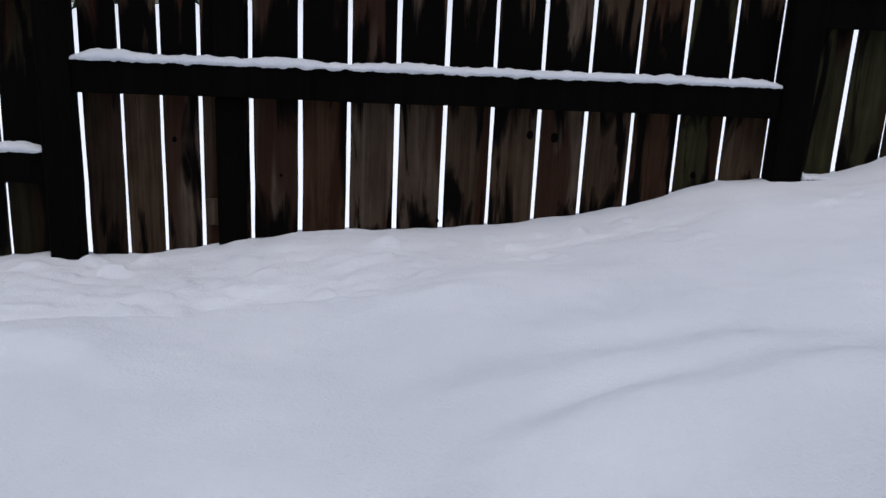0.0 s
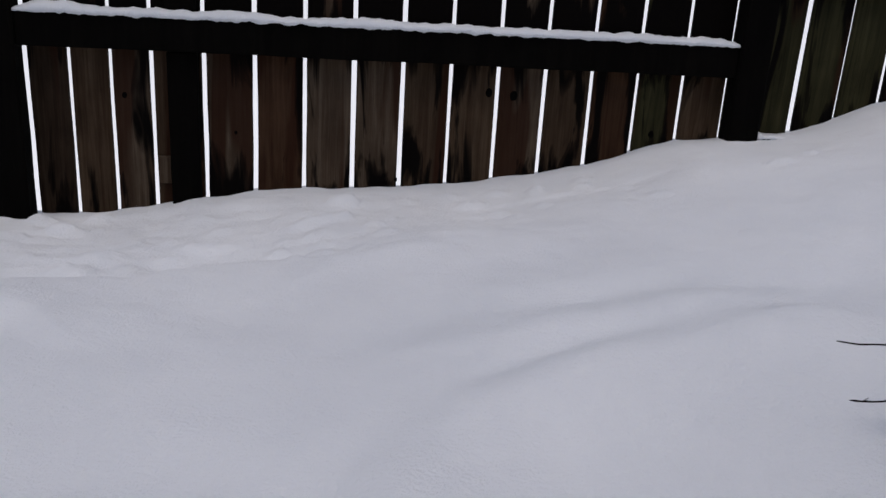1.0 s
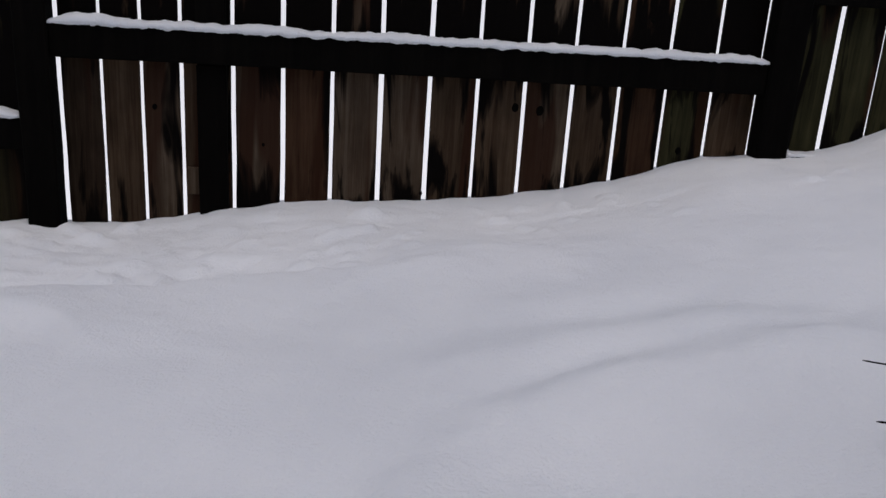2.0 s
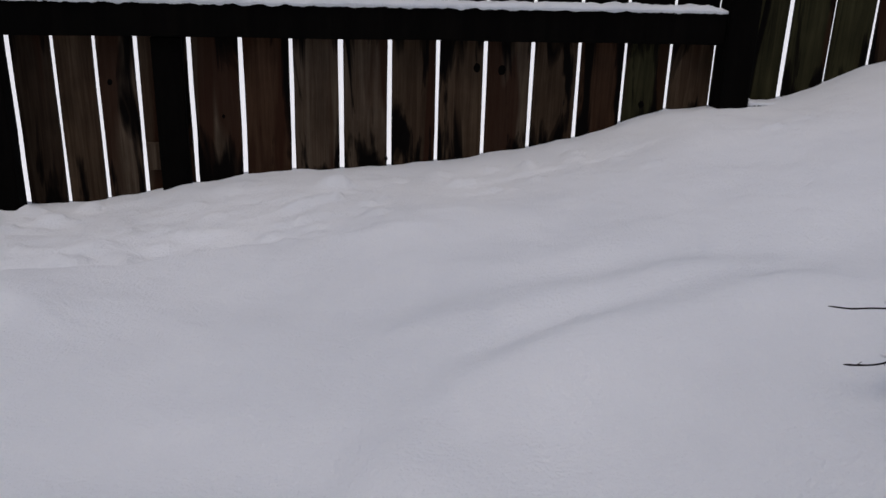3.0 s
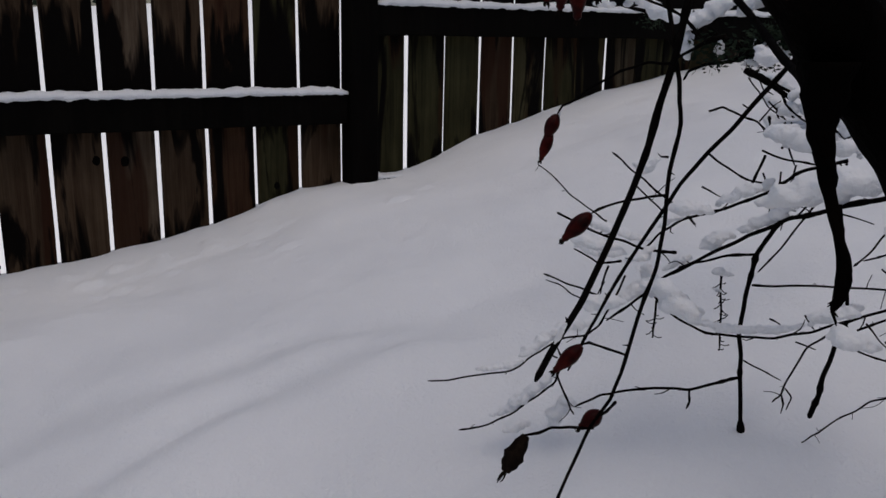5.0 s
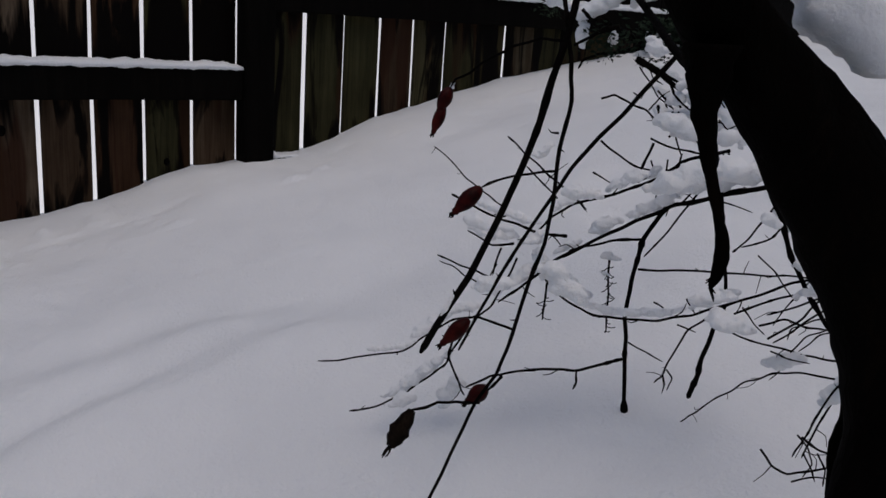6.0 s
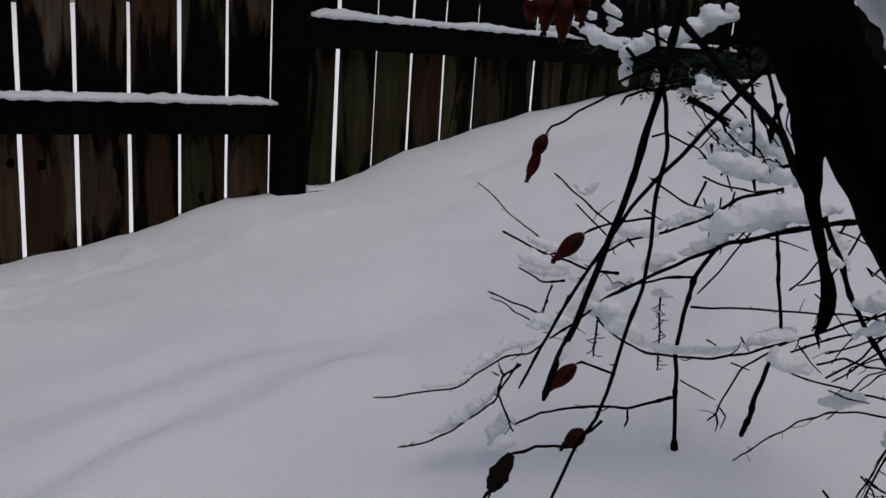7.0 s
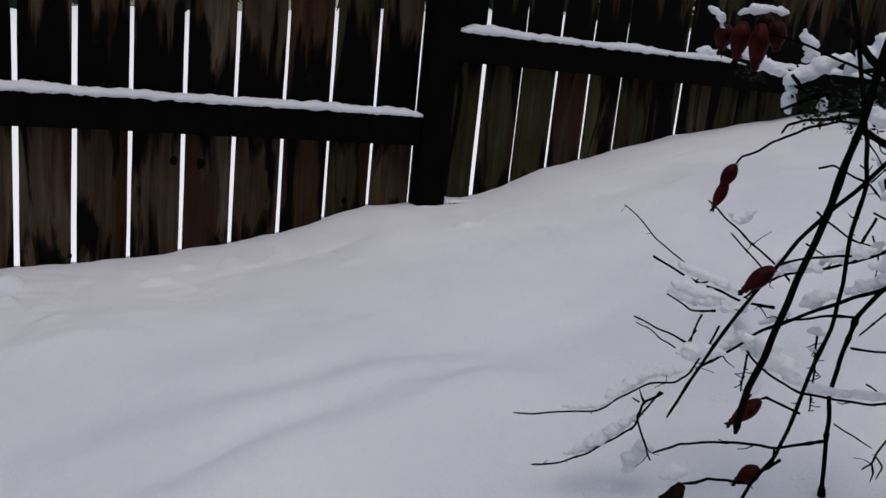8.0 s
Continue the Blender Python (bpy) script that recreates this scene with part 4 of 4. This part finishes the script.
clump([(1.402, -2.258, 1.095), (1.402, -2.242, 1.084), (1.398, -2.22, 1.072)], 0.0114)
clump([(1.414, -2.273, 1.07), (1.406, -2.251, 1.061), (1.395, -2.228, 1.046)], 0.0087)
clump([(1.42, -2.164, 0.979), (1.418, -2.142, 0.979), (1.415, -2.115, 0.982)], 0.0087)
clump([(1.394, -2.18, 1.15), (1.396, -2.189, 1.131), (1.398, -2.199, 1.114)], 0.0081)
clump([(1.398, -2.286, 1.003), (1.401, -2.302, 1.007), (1.404, -2.318, 1.012)], 0.0080)
clump([(1.419, -2.236, 0.968), (1.419, -2.211, 0.956), (1.419, -2.187, 0.943)], 0.0107)
clump([(1.361, -1.971, 1.024), (1.367, -1.977, 1.027), (1.373, -1.985, 1.025)], 0.0068)
clump([(1.358, -1.975, 1.007), (1.362, -1.981, 1.004)], 0.0038)
clump([(0.754, -2.443, 1.196), (0.758, -2.441, 1.199), (0.763, -2.438, 1.202)], 0.0015)
clump([(0.835, -2.33, 1.281), (0.834, -2.329, 1.279)], 0.0025)
clump([(1.427, -1.783, 1.143), (1.413, -1.774, 1.121), (1.401, -1.761, 1.132)], 0.0068)

# tangle of dead stems above the snowy branch
stem("twig", [(1.368, -1.978, 1.282), (1.386, -2.001, 1.268), (1.403, -2.025, 1.25)], 0.0036, 0.0030, bush)
stem("twig", [(1.356, -1.996, 1.274), (1.364, -2.007, 1.258), (1.371, -2.017, 1.241), (1.381, -2.032, 1.229)], 0.0010, 0.0007, bush)
stem("twig", [(1.371, -2.016, 1.248), (1.383, -2.035, 1.226), (1.387, -2.043, 1.209)], 0.0010, 0.0007, bush)
stem("twig", [(1.357, -2.037, 1.209), (1.367, -2.047, 1.227)], 0.0024, 0.0016, bush)
stem("twig", [(1.323, -2.021, 1.246), (1.329, -2.029, 1.24), (1.331, -2.031, 1.248)], 0.0008, 0.0006, bush)
stem("twig", [(1.356, -2.032, 1.233), (1.357, -2.036, 1.216)], 0.0014, 0.0010, bush)
stem("twig", [(1.365, -2.087, 1.322), (1.371, -2.096, 1.295), (1.378, -2.111, 1.253)], 0.0020, 0.0024, bush, knob=True)
stem("twig", [(1.384, -2.098, 1.287), (1.379, -2.094, 1.263), (1.379, -2.095, 1.241)], 0.0030, 0.0022, bush)
stem("twig", [(1.361, -2.065, 1.296), (1.369, -2.077, 1.279), (1.376, -2.089, 1.259), (1.377, -2.092, 1.249)], 0.0014, 0.0010, bush)
stem("twig", [(1.354, -2.008, 1.279), (1.36, -2.016, 1.262), (1.367, -2.026, 1.256)], 0.0009, 0.0006, bush)
stem("twig", [(1.358, -2.083, 1.242), (1.365, -2.095, 1.23), (1.372, -2.11, 1.205)], 0.0012, 0.0008, bush)
stem("twig", [(1.359, -2.05, 1.248), (1.369, -2.065, 1.233), (1.38, -2.082, 1.223), (1.385, -2.09, 1.225)], 0.0012, 0.0008, bush)
stem("twig", [(1.346, -2.091, 1.2), (1.36, -2.107, 1.225), (1.367, -2.117, 1.223)], 0.0012, 0.0008, bush)
stem("twig", [(1.349, -2.125, 1.228), (1.354, -2.134, 1.219), (1.361, -2.144, 1.225)], 0.0010, 0.0007, bush)
stem("twig", [(1.355, -2.067, 1.217), (1.357, -2.07, 1.211), (1.357, -2.071, 1.206)], 0.0009, 0.0006, bush)
stem("twig", [(1.351, -2.06, 1.222), (1.353, -2.064, 1.217), (1.354, -2.065, 1.218)], 0.0009, 0.0006, bush)
stem("twig", [(1.354, -2.063, 1.226), (1.354, -2.064, 1.222), (1.35, -2.058, 1.221)], 0.0009, 0.0006, bush)
stem("twig", [(1.353, -2.064, 1.213), (1.354, -2.066, 1.211), (1.355, -2.068, 1.209)], 0.0009, 0.0006, bush)
stem("twig", [(1.355, -2.065, 1.229), (1.353, -2.062, 1.223), (1.353, -2.062, 1.224)], 0.0009, 0.0006, bush)
stem("twig", [(1.358, -2.071, 1.215), (1.357, -2.07, 1.208), (1.358, -2.072, 1.206)], 0.0009, 0.0006, bush)
stem("twig", [(1.352, -2.063, 1.212), (1.353, -2.065, 1.206), (1.356, -2.069, 1.207)], 0.0009, 0.0006, bush)
clump([(1.375, -2.054, 1.249), (1.379, -2.061, 1.239), (1.386, -2.073, 1.23)], 0.0160)
clump([(1.371, -2.021, 1.214), (1.383, -2.038, 1.205), (1.394, -2.055, 1.198), (1.408, -2.073, 1.205)], 0.0180)
clump([(1.38, -2.101, 1.22), (1.387, -2.113, 1.212), (1.392, -2.123, 1.2)], 0.0170)
clump([(1.365, -2.044, 1.231), (1.373, -2.053, 1.238)], 0.0090)
clump([(1.363, -2.068, 1.292), (1.367, -2.074, 1.284)], 0.0070)
clump([(1.372, -2.082, 1.276), (1.375, -2.086, 1.268)], 0.0080)
clump([(1.29, -2.101, 1.137), (1.308, -2.12, 1.151), (1.325, -2.141, 1.163), (1.34, -2.162, 1.171), (1.351, -2.179, 1.171)], 0.0190)
clump([(1.261, -2.063, 1.141), (1.274, -2.075, 1.15), (1.285, -2.088, 1.158)], 0.0100)
clump([(1.24, -2.013, 1.122), (1.253, -2.026, 1.126), (1.263, -2.039, 1.122)], 0.0120)
clump([(1.142, -1.957, 1.09), (1.153, -1.968, 1.084), (1.173, -1.987, 1.082)], 0.0120)
clump([(1.198, -2.028, 1.042), (1.208, -2.039, 1.039), (1.213, -2.052, 1.026), (1.223, -2.07, 1.01)], 0.0160)
clump([(1.277, -2.177, 1.041), (1.289, -2.192, 1.047), (1.3, -2.208, 1.051)], 0.0100)
clump([(1.279, -2.206, 1.028), (1.287, -2.22, 1.027), (1.295, -2.235, 1.024)], 0.0120)
clump([(1.328, -2.065, 1.206), (1.341, -2.084, 1.201), (1.356, -2.104, 1.203)], 0.0180)
clump([(1.347, -2.128, 1.199), (1.357, -2.142, 1.205)], 0.0130)
clump([(1.137, -1.995, 1.016), (1.152, -2.006, 1.021), (1.166, -2.019, 1.023)], 0.0130)
clump([(1.315, -2.229, 1.141), (1.317, -2.236, 1.132)], 0.0100)

# snow-laden bough by the fence
stem("bough", [(1.728, -1.809, 1.368), (1.722, -1.758, 1.316), (1.708, -1.702, 1.292), (1.688, -1.64, 1.311), (1.663, -1.578, 1.335), (1.636, -1.517, 1.354), (1.606, -1.456, 1.37)], 0.0069, 0.0032, bough)
stem("side_branch", [(1.685, -1.721, 1.293), (1.662, -1.695, 1.281), (1.631, -1.661, 1.272), (1.612, -1.642, 1.26), (1.606, -1.637, 1.245)], 0.0040, 0.0020, bough)
stem("side_branch", [(1.669, -1.657, 1.311), (1.648, -1.634, 1.336), (1.632, -1.618, 1.358)], 0.0030, 0.0015, bough)
stem("side_branch", [(1.686, -1.754, 1.305), (1.688, -1.767, 1.346), (1.695, -1.788, 1.382), (1.701, -1.809, 1.417)], 0.0030, 0.0015, bough)
clump([(1.505, -1.574, 1.383), (1.513, -1.581, 1.377), (1.525, -1.591, 1.366)], 0.0160)
clump([(1.48, -1.551, 1.361), (1.489, -1.559, 1.361), (1.498, -1.567, 1.359)], 0.0090)
clump([(1.542, -1.608, 1.392), (1.544, -1.61, 1.378)], 0.0080)
clump([(1.528, -1.595, 1.363), (1.547, -1.612, 1.35), (1.568, -1.632, 1.337), (1.582, -1.646, 1.336)], 0.0150)
clump([(1.589, -1.654, 1.32), (1.588, -1.652, 1.296), (1.59, -1.656, 1.277)], 0.0120)
clump([(1.586, -1.65, 1.322), (1.605, -1.67, 1.333), (1.62, -1.687, 1.346), (1.637, -1.706, 1.361)], 0.0200)
clump([(1.644, -1.715, 1.343), (1.66, -1.734, 1.367), (1.676, -1.754, 1.382), (1.689, -1.771, 1.389)], 0.0220)
clump([(1.686, -1.769, 1.411), (1.688, -1.77, 1.398)], 0.0110)
clump([(1.623, -1.69, 1.303), (1.624, -1.692, 1.285)], 0.0080)
clump([(1.662, -1.737, 1.293), (1.674, -1.751, 1.294), (1.683, -1.763, 1.28)], 0.0210)
clump([(1.649, -1.721, 1.27), (1.661, -1.736, 1.269)], 0.0100)
stem("side_branch", [(1.699, -1.818, 1.383), (1.687, -1.801, 1.376), (1.664, -1.769, 1.34), (1.644, -1.745, 1.304)], 0.0060, 0.0035, bough)
stem("side_branch", [(1.559, -1.68, 1.341), (1.568, -1.69, 1.328), (1.577, -1.699, 1.314)], 0.0030, 0.0016, bough)
stem("side_branch", [(1.608, -1.719, 1.318), (1.588, -1.696, 1.308), (1.56, -1.668, 1.284)], 0.0040, 0.0022, bough)
leaf_spray((1.686, -1.782, 1.328), 0.040)
leaf_spray((1.695, -1.793, 1.317), 0.035)
leaf_spray((1.679, -1.773, 1.313), 0.030)
leaf_spray((1.659, -1.747, 1.321), 0.030)
leaf_spray((1.609, -1.691, 1.294), 0.030)
leaf_spray((1.602, -1.683, 1.305), 0.030)
leaf_spray((1.652, -1.713, 1.3), 0.035)
leaf_spray((1.673, -1.769, 1.314), 0.04)
leaf_spray((1.675, -1.803, 1.33), 0.035)
leaf_spray((1.622, -1.681, 1.278), 0.025)
leaf_spray((1.671, -1.737, 1.275), 0.03)
leaf_spray((1.62, -1.536, 1.339), 0.02)

# leaning trunk close by
TRUNK_LINE = [(0.865, -2.431, 1.403), (0.88, -2.437, 1.371), (0.898, -2.441, 1.342), (0.923, -2.45, 1.312), (0.963, -2.465, 1.272), (1.001, -2.486, 1.222), (1.016, -2.512, 1.17), (1.009, -2.53, 1.118), (0.994, -2.54, 1.066), (1.0, -2.551, 0.992), (1.02, -2.562, 0.86), (1.05, -2.57, 0.70), (1.06, -2.575, 0.54)]
STUB_LINE = [(0.89, -2.454, 1.314), (0.89, -2.455, 1.292), (0.89, -2.458, 1.276), (0.89, -2.462, 1.263), (0.891, -2.467, 1.248), (0.891, -2.471, 1.238), (0.891, -2.475, 1.228), (0.89, -2.478, 1.219), (0.888, -2.479, 1.209), (0.885, -2.478, 1.203)]
SUCKER_LINE = [(1.028, -2.481, 1.142), (1.028, -2.482, 1.128), (1.027, -2.483, 1.113), (1.025, -2.485, 1.096), (1.022, -2.489, 1.076), (1.017, -2.496, 1.051)]
TRUNK_SNOW = [(0.935, -2.425, 1.402), (0.950, -2.433, 1.376), (0.965, -2.445, 1.352), (0.977, -2.457, 1.33), (0.99, -2.47, 1.312), (1.005, -2.488, 1.291)]


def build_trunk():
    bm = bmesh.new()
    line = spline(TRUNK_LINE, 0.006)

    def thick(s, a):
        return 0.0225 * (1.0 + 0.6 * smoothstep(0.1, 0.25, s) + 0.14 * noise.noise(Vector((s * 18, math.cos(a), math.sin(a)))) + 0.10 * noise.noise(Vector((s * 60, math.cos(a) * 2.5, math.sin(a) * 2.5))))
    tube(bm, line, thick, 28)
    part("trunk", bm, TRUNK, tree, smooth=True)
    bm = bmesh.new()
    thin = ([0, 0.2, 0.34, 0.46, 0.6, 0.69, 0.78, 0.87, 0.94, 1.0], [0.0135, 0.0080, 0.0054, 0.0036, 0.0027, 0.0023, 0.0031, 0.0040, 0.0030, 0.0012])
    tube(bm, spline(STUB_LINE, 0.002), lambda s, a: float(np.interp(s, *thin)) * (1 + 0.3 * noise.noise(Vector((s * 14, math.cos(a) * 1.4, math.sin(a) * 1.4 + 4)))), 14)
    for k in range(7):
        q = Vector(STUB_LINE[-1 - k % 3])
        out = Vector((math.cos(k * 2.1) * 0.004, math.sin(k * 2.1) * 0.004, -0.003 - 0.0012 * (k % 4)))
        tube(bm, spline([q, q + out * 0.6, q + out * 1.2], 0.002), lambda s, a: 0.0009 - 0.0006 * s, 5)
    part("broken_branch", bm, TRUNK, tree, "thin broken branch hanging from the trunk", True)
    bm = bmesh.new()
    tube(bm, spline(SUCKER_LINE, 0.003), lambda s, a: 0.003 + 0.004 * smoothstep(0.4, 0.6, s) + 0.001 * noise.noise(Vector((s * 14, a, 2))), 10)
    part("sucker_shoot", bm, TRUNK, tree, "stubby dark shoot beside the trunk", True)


build_trunk()
clump(TRUNK_SNOW, 0.024)
